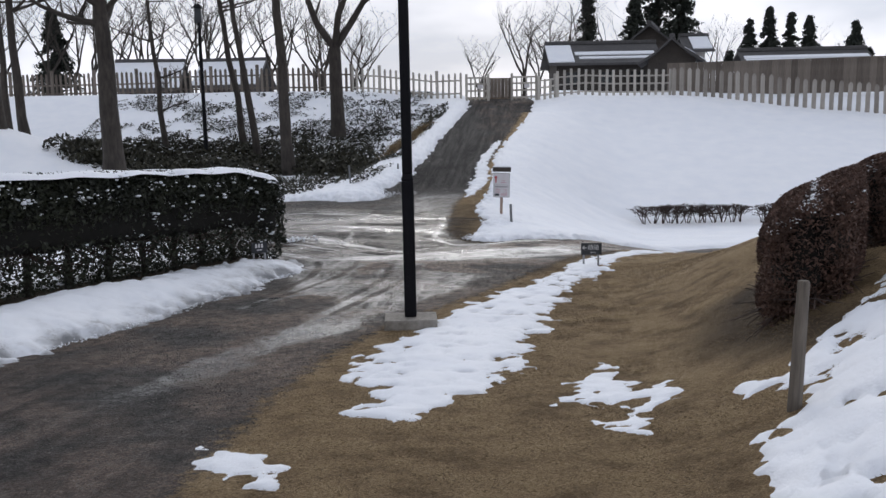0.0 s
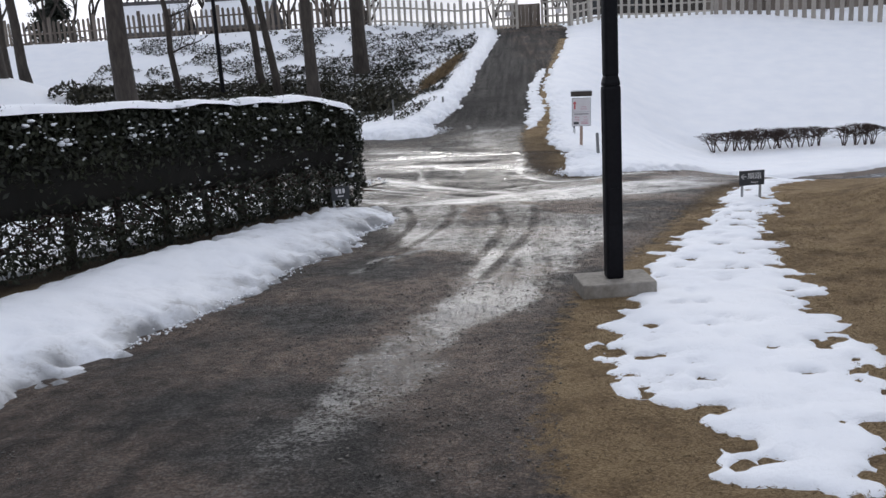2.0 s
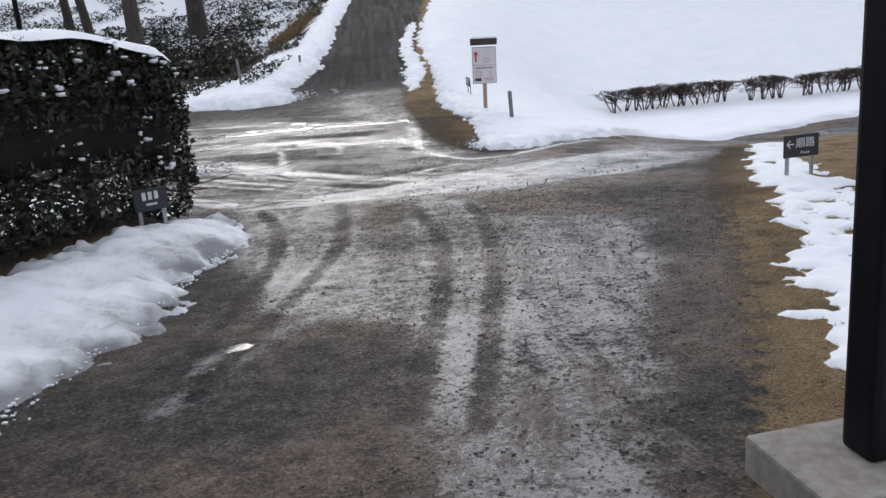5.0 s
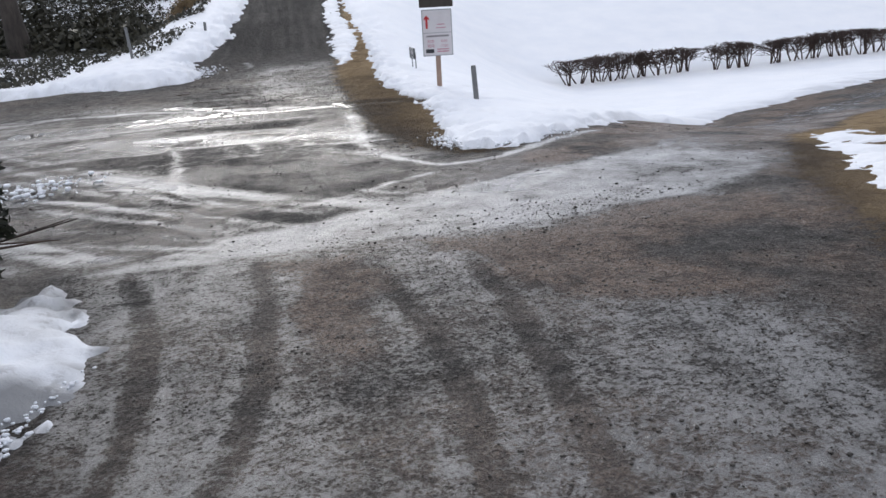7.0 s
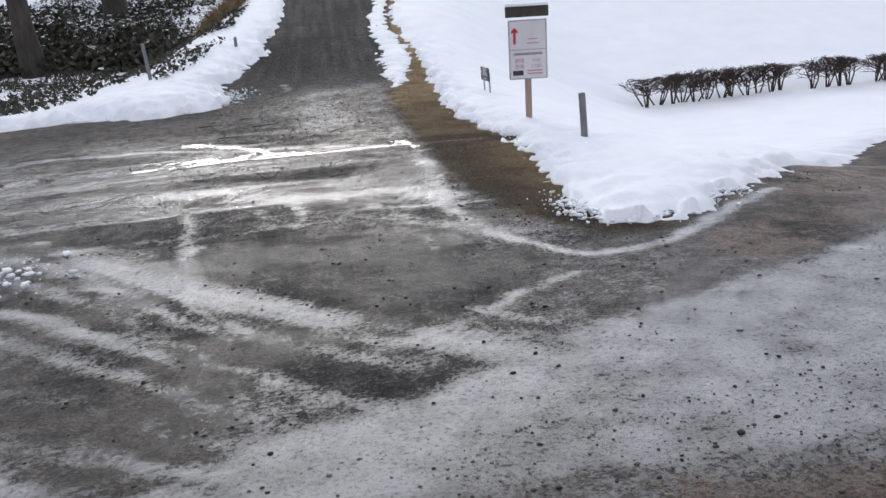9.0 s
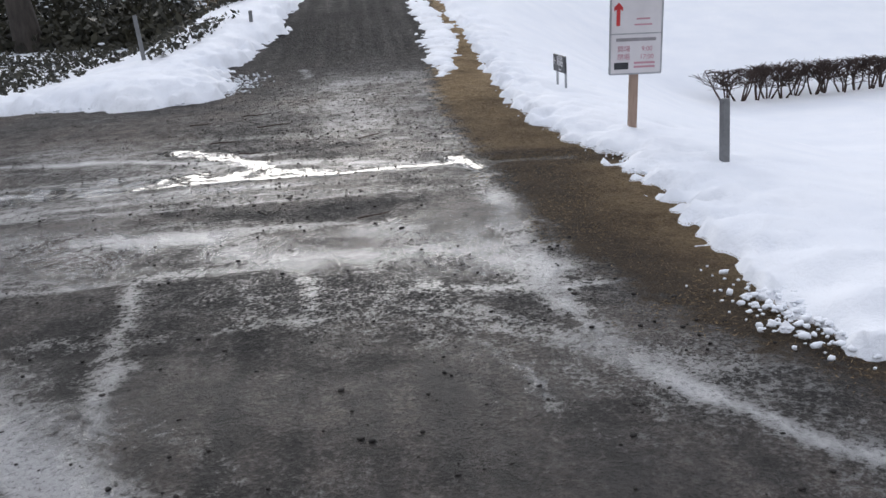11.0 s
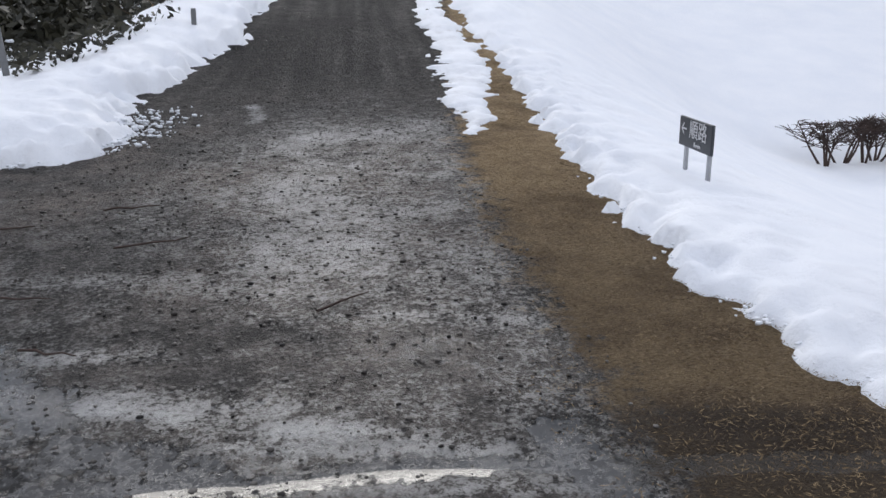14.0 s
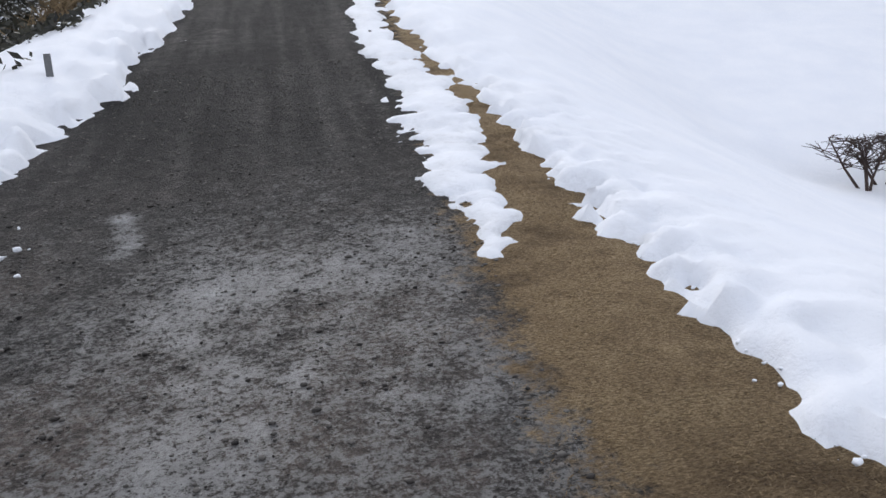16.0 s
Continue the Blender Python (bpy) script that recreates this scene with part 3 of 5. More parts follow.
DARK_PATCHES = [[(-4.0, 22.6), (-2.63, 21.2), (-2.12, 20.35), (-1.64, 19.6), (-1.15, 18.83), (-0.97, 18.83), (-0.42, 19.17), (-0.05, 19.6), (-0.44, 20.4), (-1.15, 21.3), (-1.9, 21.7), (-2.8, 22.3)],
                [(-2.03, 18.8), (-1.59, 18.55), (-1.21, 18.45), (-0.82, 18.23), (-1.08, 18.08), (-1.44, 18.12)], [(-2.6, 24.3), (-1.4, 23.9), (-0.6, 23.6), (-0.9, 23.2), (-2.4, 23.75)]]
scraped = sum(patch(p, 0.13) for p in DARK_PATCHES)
ice = ice * (1 - 0.80 * np.clip(muddy, 0, 1)) - np.clip(scraped, 0, 1) * (0.50 + 0.45 * fan)
ice = np.maximum(ice, packed * (0.88 + 0.35 * cloudy + 0.45 * ragged - 0.22 * smooth(1.2, 3.4, XX)))
ramp_slush = smooth(25.0, 26.5, YY) * smooth(31.5, 29.0, YY) * smooth(-1.5, -0.6, WX) * smooth(0.85, 0.35, WX - 0.12 * (YY - 27))
ice = np.maximum(ice, ramp_slush * (0.60 + 0.45 * cloudy + 0.15 * ragged))
for strength, width, line in BANDS:
    ice = np.maximum(ice, strength * band(XX + 0.5 * (WX - XX), YY + 0.5 * (WY - YY), line, width) * (0.85 + 0.5 * cloudy + 0.6 * ragged))
# tyre marks: dark ruts printed across by the tread, with pale slush squeezed up beside them
rut = np.zeros(XX.shape)
for track in ([(-2.75, 12.4), (-2.59, 13.27), (-2.48, 13.79), (-2.37, 14.5), (-2.33, 15.5), (-2.44, 16.55), (-2.55, 17.0)], [(-2.7, 11.8), (-2.31, 13.14), (-2.05, 13.97), (-1.82, 14.96), (-1.71, 16.3), (-1.73, 16.9)],
              [(-1.75, 11.2), (-1.33, 12.84), (-1.17, 13.63), (-1.02, 14.6), (-0.98, 15.3), (-1.03, 16.0)], [(-1.5, 11.0), (-1.04, 12.7), (-0.79, 13.65), (-0.62, 14.6), (-0.5, 15.4), (-0.45, 16.2)]):
    tread = 0.5 + 0.5 * np.sign(np.sin(YY * 34 + XX * 12))
    mark = (0.75 + 0.5 * ragged) * smooth(0.085, 0.035, line_distance(XX, YY, track))
    rut = np.maximum(rut, mark)
    ice = ice - mark * (0.40 + 0.25 * tread) + 0.16 * smooth(0.20, 0.12, line_distance(XX, YY, track)) * (1 - mark) * (0.6 + ragged)
for k in range(14):
    arc = [(-6.2 + 0.05 * k, 19.4 + 0.45 * k), (-4.4, 18.7 + 0.35 * k), (-3.3, 18.2 + 0.27 * k), (-2.5, 17.75 + 0.20 * k), (-1.95, 17.4 + 0.13 * k)]
    ice = ice + (0.32 if k % 2 else -0.62) * band(XX + 0.5 * (WX - XX), YY + 0.5 * (WY - YY), arc, 0.04 + 0.02 * (k % 3)) * (0.8 + 1.2 * ragged)
ice = ice * smooth(36, 30, YY)
mud = 0.45 + 0.7 * smooth(16.5, 11, YY) + 1.6 * np.clip(muddy, 0, 1) + 0.9 * smooth(1.6, 3.0, XX) * smooth(14, 16, YY) - 0.4 * smooth(28, 32, YY)
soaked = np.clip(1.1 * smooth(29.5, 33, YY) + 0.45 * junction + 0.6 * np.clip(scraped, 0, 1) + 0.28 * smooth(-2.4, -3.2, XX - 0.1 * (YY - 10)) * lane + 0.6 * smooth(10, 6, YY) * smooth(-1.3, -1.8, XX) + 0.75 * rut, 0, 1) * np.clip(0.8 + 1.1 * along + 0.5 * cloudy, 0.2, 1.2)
wet = 0.35 * smooth(31, 28, YY) + 0.65 * smooth(15, 18.5, YY) * smooth(27, 25, YY) + 0.65 * sheen * smooth(17, 12.5, YY) + 1.3 * band(XX, YY, [(-3.4, 23.3), (-2.3, 22.8), (-1.5, 22.4), (-0.65, 22.0)], 0.5)
water = band(XX, YY, [(-3.4, 24.75), (-1.8, 24.72), (-1.0, 24.6), (-0.55, 24.6), (0.02, 24.52), (0.9, 24.33)], 0.085)
water = np.maximum(water, 1.1 * band(XX, YY, [(-0.02, 24.72), (0.08, 24.25)], 0.11))
water = np.maximum(water, 0.9 * band(XX, YY, [(-2.5, 26.0), (-2.1, 25.75), (-1.8, 25.35), (-1.5, 24.85), (-1.1, 24.65)], 0.17))
water = np.maximum(water, 0.75 * band(XX, YY, [(-4.5, 24.75), (-3.0, 24.95), (-1.7, 24.85)], 0.34))
water = np.maximum(water, 0.65 * band(XX, YY, [(-2.66, 12.2), (-2.5, 12.45)], 0.10))
water = np.maximum(water, 0.55 * band(XX, YY, [(5, 22.0), (9, 25.4), (14, 28.2)], 0.6))
damp_dark = band(XX, YY, [(0.1, 24.45), (1.3, 24.35)], 0.3) + 0.9 * band(XX, YY, [(0.7, 20.0), (0.25, 21), (0.1, 22.5), (0.4, 24.3)], 0.55)
damp_dark = damp_dark + 0.55 * (inside(XX, YY, RAMP_GRASS) > -0.4) * smooth(28.5, 26, YY)
# darker strip along the foot of the long hedge
damp_dark = damp_dark + 1.2 * band(XX, YY, [(-8.5, 6.2), (-3.4, 17.4)], 0.9)
damp_dark = damp_dark + band(XX, YY, [(1.2, 15.2), (2.1, 16.6), (3.6, 18.6)], 0.75) + 1.1 * band(XX, YY, [(2.9, 6.6), (2.75, 7.6), (3.3, 9.0)], 0.6)
ZZ = ZZ - 0.012 * water * (np.abs(YY - 24.6) < 1)
grid_object("ground", ZZ, np.ones(XX.shape, bool), M_GROUND, {"grass": grass, "ice": ice, "mud": mud, "wet": wet, "water": water, "damp_dark": np.clip(damp_dark, 0, 1.2), "soaked": soaked},
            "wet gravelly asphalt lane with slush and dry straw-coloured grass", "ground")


def snow_sheet(name, outline, depth, soft, amp, freq, seed, label, dirt=0.0, holes=0.0, lumps=0.0, reach=1.5, solid=0.30, prints=(), slushy=0.06):
    """A sheet of snow of the given depth that thins out to a ragged edge."""
    sd = inside(XX, YY, outline)
    near = sd > -reach
    nz = fbm(XX * freq, YY * freq, 5, seed)
    s = sd + amp * nz + 0.22 * fbm(XX * 5.6, YY * 5.6, 3, seed + 90) + 0.07 * value_noise(XX * 10, YY * 10, seed + 95)
    if holes:
        s = np.minimum(s, (solid - fbm(XX * 5.2, YY * 5.6, 4, seed + 40) * 2.0) * holes + np.maximum(sd, 0) * 0.16)
    t = np.where(s > 0, depth * (1 - np.exp(-np.maximum(s, 0) / soft)), np.maximum(s * 0.7, -0.08))
    t = t + np.where(s > 0.02, lumps * np.exp(-np.maximum(s, 0) / 0.8) * smooth(0, 0.12, s) * (0.4 + 1.3 * fbm(XX * 4.2, YY * 4.2, 4, seed + 7)), 0)
    t = t + np.where(s > 0.05, 0.012 * fbm(XX * 2.0, YY * 2.0, 4, seed + 11) * np.minimum(depth / 0.08, 2.0), 0)
    for px, py in prints:
        t = t - 0.055 * np.exp(-((XX - px) / 0.09) ** 2 - ((YY - py) / 0.15) ** 2)
    edge = dirt * (0.65 + 1.1 * fbm(XX * 4.5, YY * 4.5, 3, seed + 17)) * np.exp(-np.maximum(s, 0) / (0.16 + slushy * smooth(12, 14.5, YY)))
    return grid_object(name, ZZ + t, near & (t > -0.03), M_SNOW, {"dirt": edge}, label, "snow")


snow_sheet("snow_verge", SNOW_VERGE, 0.15, 0.30, 0.14, 1.6, 5, "packed white snow bank with a dirty edge beside the lane", 1.6, lumps=0.07, slushy=0.12)
snow_sheet("snow_lawn", SNOW_LAWN, 0.12, 0.3, 0.2, 1.6, 6, "white snow on the lawn behind the hedge", 0.1)
snow_sheet("snow_bank_ditch", SNOW_DITCH, 0.28, 0.36, 0.2, 1.3, 15, "white snow bank along the ditch and ramp", 0.12, lumps=0.11)
snow_sheet("snow_hill", SNOW_HILL, 0.12, 0.24, 0.14, 1.5, 25, "smooth deep snow on the open hillside", 0.10, lumps=0.085,
           prints=[(1.42, 27.35), (1.60, 27.8), (1.62, 28.35), (1.85, 28.8), (1.75, 29.4), (2.0, 30.0), (1.95, 30.7), (2.2, 21.9), (2.6, 22.3), (3.1, 22.6), (2.3, 25.4), (2.6, 25.6)])
snow_sheet("snow_strip", SNOW_STRIP, 0.05, 0.10, 0.12, 2.2, 35, "narrow thin strip of melting snow beside the ramp", 0.25, holes=0.12, solid=0.95)
snow_sheet("snow_patch", SNOW_PATCH, 0.045, 0.16, 0.30, 2.6, 45, "thin melting snow patch on dry grass", 0.1, holes=0.30, solid=0.66)
snow_sheet("snow_patch", SNOW_SMALL, 0.03, 0.16, 0.30, 2.8, 55, "small melting snow patch on dry grass", 0.1, holes=0.25)
snow_sheet("snow_patch", SNOW_SCRAP, 0.03, 0.1, 0.4, 3.0, 65, "small scrap of snow at the lane's edge", 0.2, holes=0.2, solid=0.7)
snow_sheet("snow_side", SNOW_SIDE, 0.07, 0.2, 0.5, 1.7, 75, "bright snow beside the clipped hedge", 0.1, holes=0.4, solid=0.85)


# ---- things near the lane ----
def rng_for(k):
    return np.random.default_rng(k)


def lamp_post():
    x, y = -0.405, 10.12
    z = surface(x, y)
    t = thing("lamp_post", pose(x, y, z, 0, 0, 2), "tall black painted steel lamp post on a concrete block", "lamp post")
    part("base", box_bm(0.63, 0.46, 0.30, (0, 0, -0.17), 0.014), M_CONCRETE, t, "stained concrete footing block")
    part("lower_pole", box_bm(0.145, 0.145, 1.64, (0, 0, 0.13), 0.022), M_POLE, t)
    part("collar", box_bm(0.155, 0.155, 0.10, (0, 0, 1.765), 0.03, 0.72), M_POLE, t)
    part("upper_pole", box_bm(0.122, 0.122, 3.6, (0, 0, 1.84), 0.03), M_POLE, t)
    part("cover_plate", box_bm(0.095, 0.008, 0.30, (0, -0.076, 0.62), 0.003), M_POLE, t)


lamp_post()


def clipped_hedge(name, path, width, tall, bare, leaf, seed, label, cover, leaves, size, trunks):
    """A clipped hedge along a path: trunks and twigs below, a dense leafy body above."""
    rng = rng_for(seed)
    (ax, ay), (bx, by) = path
    length = math.hypot(bx - ax, by - ay)
    d = Vector((bx - ax, by - ay, 0)).normalized()
    s = Vector((-d.y, d.x, 0))
    mid = ((ax + bx) / 2, (ay + by) / 2)
    t = thing(name, pose(*mid, 0), label, "hedge")

    def place(u, v, w):
        p = Vector((ax, ay, 0)) + d * u + s * v
        return np.array((p.x - mid[0], p.y - mid[1], surface(p.x, p.y) + w))

    def body(u, e):
        """Half-width and top at u along the hedge, rounded off at both ends."""
        end = min(u, length - u)
        r = math.sqrt(max(0.0, 1 - max(0.0, 1 - end / 0.35) ** 2))
        return width / 2 * (0.35 + 0.65 * r), tall * (0.88 + 0.12 * r)

    # dense inside, the shade between its twigs put into a near-black colour
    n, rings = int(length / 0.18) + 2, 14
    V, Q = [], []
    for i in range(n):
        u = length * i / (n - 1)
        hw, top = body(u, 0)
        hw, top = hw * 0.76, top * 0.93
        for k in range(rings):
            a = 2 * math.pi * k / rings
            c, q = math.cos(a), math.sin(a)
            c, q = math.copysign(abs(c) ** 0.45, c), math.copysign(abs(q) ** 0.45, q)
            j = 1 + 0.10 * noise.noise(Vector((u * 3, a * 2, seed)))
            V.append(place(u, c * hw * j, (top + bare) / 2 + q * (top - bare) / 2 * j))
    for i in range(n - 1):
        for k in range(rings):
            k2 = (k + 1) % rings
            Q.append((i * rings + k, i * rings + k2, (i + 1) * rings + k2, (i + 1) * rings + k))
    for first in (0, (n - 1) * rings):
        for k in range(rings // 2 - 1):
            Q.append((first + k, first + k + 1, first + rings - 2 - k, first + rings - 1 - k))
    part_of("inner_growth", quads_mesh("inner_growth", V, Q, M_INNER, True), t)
    # leaves in the outer shell, thinning out downwards
    C = []
    while len(C) < leaves:
        u, a, r = rng.uniform(0, length), rng.uniform(0, 2 * math.pi), rng.uniform(0.82, 1.05)
        hw, top = body(u, 0)
        c, q = math.cos(a), math.sin(a)
        c, q = math.copysign(abs(c) ** 0.45, c), math.copysign(abs(q) ** 0.45, q)
        w = top / 2 + q * top / 2 * min(r, 1.02)
        if w < bare * 1.3 and rng.uniform() > 0.10 + 0.55 * w / bare:
            continue
        C.append(place(u, c * hw * r, max(w, 0.08)))
        if len(C) % 9 == 0:
            hw, top = body(0.12, 0)
            out = rng.uniform(-0.04, 0.06)
            C.append(place(rng.choice((-out, length + out)), rng.uniform(-1, 1) * hw, bare + (top - bare) * rng.uniform(-0.2, 1)))
    part_of("foliage", leaf_mesh("foliage", C, size, leaf, rng), t, kind="stuff")
    runs, twigs = [], []
    for k in range(trunks):
        u = length * (k + 0.5) / trunks + rng.uniform(-0.12, 0.12)
        v = rng.uniform(-0.12, 0.12)
        foot, up = Vector(place(u, v, -0.05)), Vector(place(u + rng.uniform(-0.1, 0.1), v, bare * 1.5))
        runs.append(([foot, foot.lerp(up, 0.5) + Vector((rng.uniform(-0.03, 0.03), 0.02, 0)), up], [0.065, 0.05, 0.035]))
        for _ in range(16):
            p = foot.lerp(up, rng.uniform(0.2, 0.95))
            q = Vector(place(u + rng.uniform(-0.7, 0.7), rng.uniform(-0.5, 0.5) * width, rng.uniform(0.5, 1.25) * bare))
            twigs.append(([p, p.lerp(q, 0.5) + Vector((0, 0, -0.04)), q], [0.014, 0.010, 0.005]))
            for _ in range(3):
                e = q + Vector((rng.uniform(-0.25, 0.25), rng.uniform(-0.25, 0.25), rng.uniform(-0.2, 0.2)))
                twigs.append(([p.lerp(q, 0.6), e], [0.007, 0.003]))
    for run in runs:
        part_of("trunk", quads_mesh("trunk", *tubes([run], 8), M_BARK, True), t)
    part_of("twig_growth", quads_mesh("twig_growth", *tubes(twigs, 4), M_TWIG), t, kind="stuff")
    return t, place, body, length, rng


HEDGE = clipped_hedge("clipped_hedge", ((-7.7, 8.0), (-3.54, 17.09)), 1.05, 1.70, 0.60, M_LEAF, 31,
                      "long dark evergreen hedge clipped square with a snow cap", 1.0, 64000, 0.036, 13)


def hedge_snow():
    t, place, body, length, rng = HEDGE
    n, m = 90, 13
    V, Q = [], []
    for i in range(n):
        u = length * (0.004 + 0.992 * i / (n - 1))
        hw, top = body(u, 0)
        for k in range(m):
            f = -1 + 2 * k / (m - 1)
            lip = 0.055 * (1 - abs(f) ** 3) ** 0.6 if abs(f) < 1 else -0.03
            V.append(place(u, f * hw * (0.94 + 0.16 * noise.noise(Vector((u * 3.1, f * 0.8, 1)))) + 0.05 * noise.noise(Vector((u * 9, f, 1))), top * 0.985 + lip + 0.035 * noise.noise(Vector((u * 1.7, f * 1.3, 4)))))
    for i in range(n - 1):
        for k in range(m - 1):
            Q.append((i * m + k, (i + 1) * m + k, (i + 1) * m + k + 1, i * m + k + 1))
    part_of("snow_cap", quads_mesh("snow_cap", V, Q, M_SNOW, True), t, "soft white snow cap")
    C, S = [], []
    for _ in range(120):
        u0 = length * rng.uniform() ** 0.6
        w0 = rng.uniform(0.35, 1.0) if rng.uniform() < 0.5 else rng.uniform(0.75, 1.0)
        at_end, v0 = rng.uniform() < 0.3, rng.uniform(-1, 1)
        for _ in range(int(rng.integers(1, 9))):
            u, w = np.clip(u0 + rng.normal() * 0.09, 0, length), np.clip(w0 + rng.normal() * 0.02, 0.2, 1.0)
            hw, top = body(u, 0)
            if at_end:
                C.append(place(length - rng.uniform(0.0, 0.06), np.clip(v0 + rng.normal() * 0.15, -1, 1) * hw * 0.8, top * w))
            else:
                C.append(place(u, -hw * rng.uniform(0.92, 1.05), top * w))
            S.append(0.007 + 0.034 * rng.uniform() ** 2.5)
    part_of("snow_clumps", blob_mesh("snow_clumps", C, S, M_SNOW, rng, 0.6), t, kind="stuff")


hedge_snow()

HEDGES_BROWN = [clipped_hedge("clipped_shrub_hedge", ((3.14, 7.25), (3.8, 8.65)), 0.86, 0.99, 0.16, M_BROWNLEAF, 37,
                              "square reddish-brown clipped hedge on the grass mound", 0.4, 70000, 0.018, 5),
                clipped_hedge("clipped_shrub_hedge", ((4.35, 8.75), (6.9, 9.6)), 0.86, 0.93, 0.16, M_BROWNLEAF, 38,
                              "reddish-brown clipped hedge standing in snow", 0.4, 60000, 0.020, 6)]


def brown_hedge_snow(t, place, body, length, rng):
    C, S = [], []
    for _ in range(420):
        u = length * rng.uniform() ** 1.5
        hw, top = body(u, 0)
        v = rng.uniform(-1, 1)
        C.append(place(u, v * hw, top * (0.97 - 0.10 * abs(v) ** 3) - rng.uniform(0, 0.15) * (v < -0.6)))
        S.append(0.008 + 0.020 * rng.uniform() ** 2)
    part_of("snow_clumps", blob_mesh("snow_clumps", C, S, M_SNOW, rng, 0.5), t, kind="stuff")


for brown in HEDGES_BROWN:
    brown_hedge_snow(*brown)


def wooden_post():
    x, y = 2.12, 5.0
    t = thing("wooden_post", pose(x, y, surface(x, y) - 0.06, 0, 2, 12), "round weathered wooden post in grass and snow", "post")
    bm = bmesh.new()
    bmesh.ops.create_cone(bm, cap_ends=True, segments=18, radius1=0.042, radius2=0.036, depth=0.86)
    bmesh.ops.translate(bm, verts=bm.verts, vec=(0, 0, 0.43))
    bmesh.ops.bevel(bm, geom=[e for e in bm.edges if all(v.co.z > 0.8 for v in e.verts)], offset=0.006, segments=2, affect="EDGES")
    for v in bm.verts:
        v.co.x += 0.006 * noise.noise(v.co * 9)
    part("stake", bm, M_WOODPOST, t)
    part("nail", box_bm(0.012, 0.03, 0.012, (0.0, 0.045, 0.17), 0.003), M_STEEL, t)


wooden_post()


def text_mesh(body_text, size, mat):
    cu = bpy.data.curves.new("lettering", "FONT")
    cu.body, cu.size, cu.align_x, cu.align_y, cu.extrude = body_text, size, "CENTER", "CENTER", 0.001
    ob = bpy.data.objects.new("lettering", cu)
    scene.collection.objects.link(ob)
    me = bpy.data.meshes.new_from_object(ob.evaluated_get(bpy.context.evaluated_depsgraph_get()))
    me.name = "lettering"
    me.materials.clear()
    me.materials.append(mat)
    bpy.data.objects.remove(ob)
    return me


def arrow_bm(length, w, head):
    """A flat arrow pointing along -x."""
    bm = bmesh.new()
    h = length / 2
    shaft = [(-h + w, -w / 2), (h, -w / 2), (h, w / 2), (-h + w, w / 2)]
    bm.faces.new([bm.verts.new((a, b, 0)) for a, b in shaft])
    for s in (1, -1):
        p = [(-h, 0), (-h + head, s * head), (-h + head + w, s * head), (-h + w * 1.4, 0)]
        bm.faces.new([bm.verts.new((a, b, 0)) for a, b in (p if s < 0 else p[::-1])])
    return bm


def route_sign(x, y, turn, leg, name_label, plate=(0.36, 0.23), readable=True, lean=0.0):
    t = thing("route_sign", pose(x, y, surface(x, y), lean, 0, turn), name_label, "sign", "route signs")
    for sx in (-1, 1):
        part("leg", box_bm(0.035, 0.022, leg + 0.16 + plate[1] * 0.6, (sx * plate[0] * 0.36, 0.02, -0.16), 0.004), M_STEEL, t, "galvanised steel leg")
    p = part("plate", box_bm(plate[0], 0.022, plate[1], (0, 0, leg), 0.006), M_SIGNDARK, t, "dark slate-coloured sign plate")
    face = pose(0, -0.0135, leg + plate[1] / 2, 90, 0, 0)
    if readable:
        part("arrow", arrow_bm(0.085, 0.012, 0.04), M_LETTER, p, m=face @ pose(-0.34 * plate[0], 0.022, 0))
        part_of("lettering", text_mesh("順路", 0.23 * plate[0] + 0.02, M_LETTER), p, m=face @ pose(0.10 * plate[0], 0.022, 0))
        part_of("lettering", text_mesh("Route", 0.042, M_LETTER), p, m=face @ pose(0.10 * plate[0], -0.066, 0))
    else:
        for k in range(3):
            part("print_bar", box_bm(0.035, 0.002, 0.07, (-0.06 + 0.055 * k, -0.012, leg + 0.10), 0), M_LETTER, p)
        part("print_bar", box_bm(0.10, 0.002, 0.018, (0, -0.012, leg + 0.05), 0), M_LETTER, p)
    return t


route_sign(1.94, 27.60, -93, 0.31, "dark route sign on two steel legs standing in snow", (0.50, 0.2))
route_sign(2.72, 15.5, 4, 0.22, "dark route sign on two legs beside dry grass", (0.38, 0.22))
route_sign(-3.42, 15.75, 28, 0.22, "small dark route sign below the evergreen hedge", (0.30, 0.2), False)


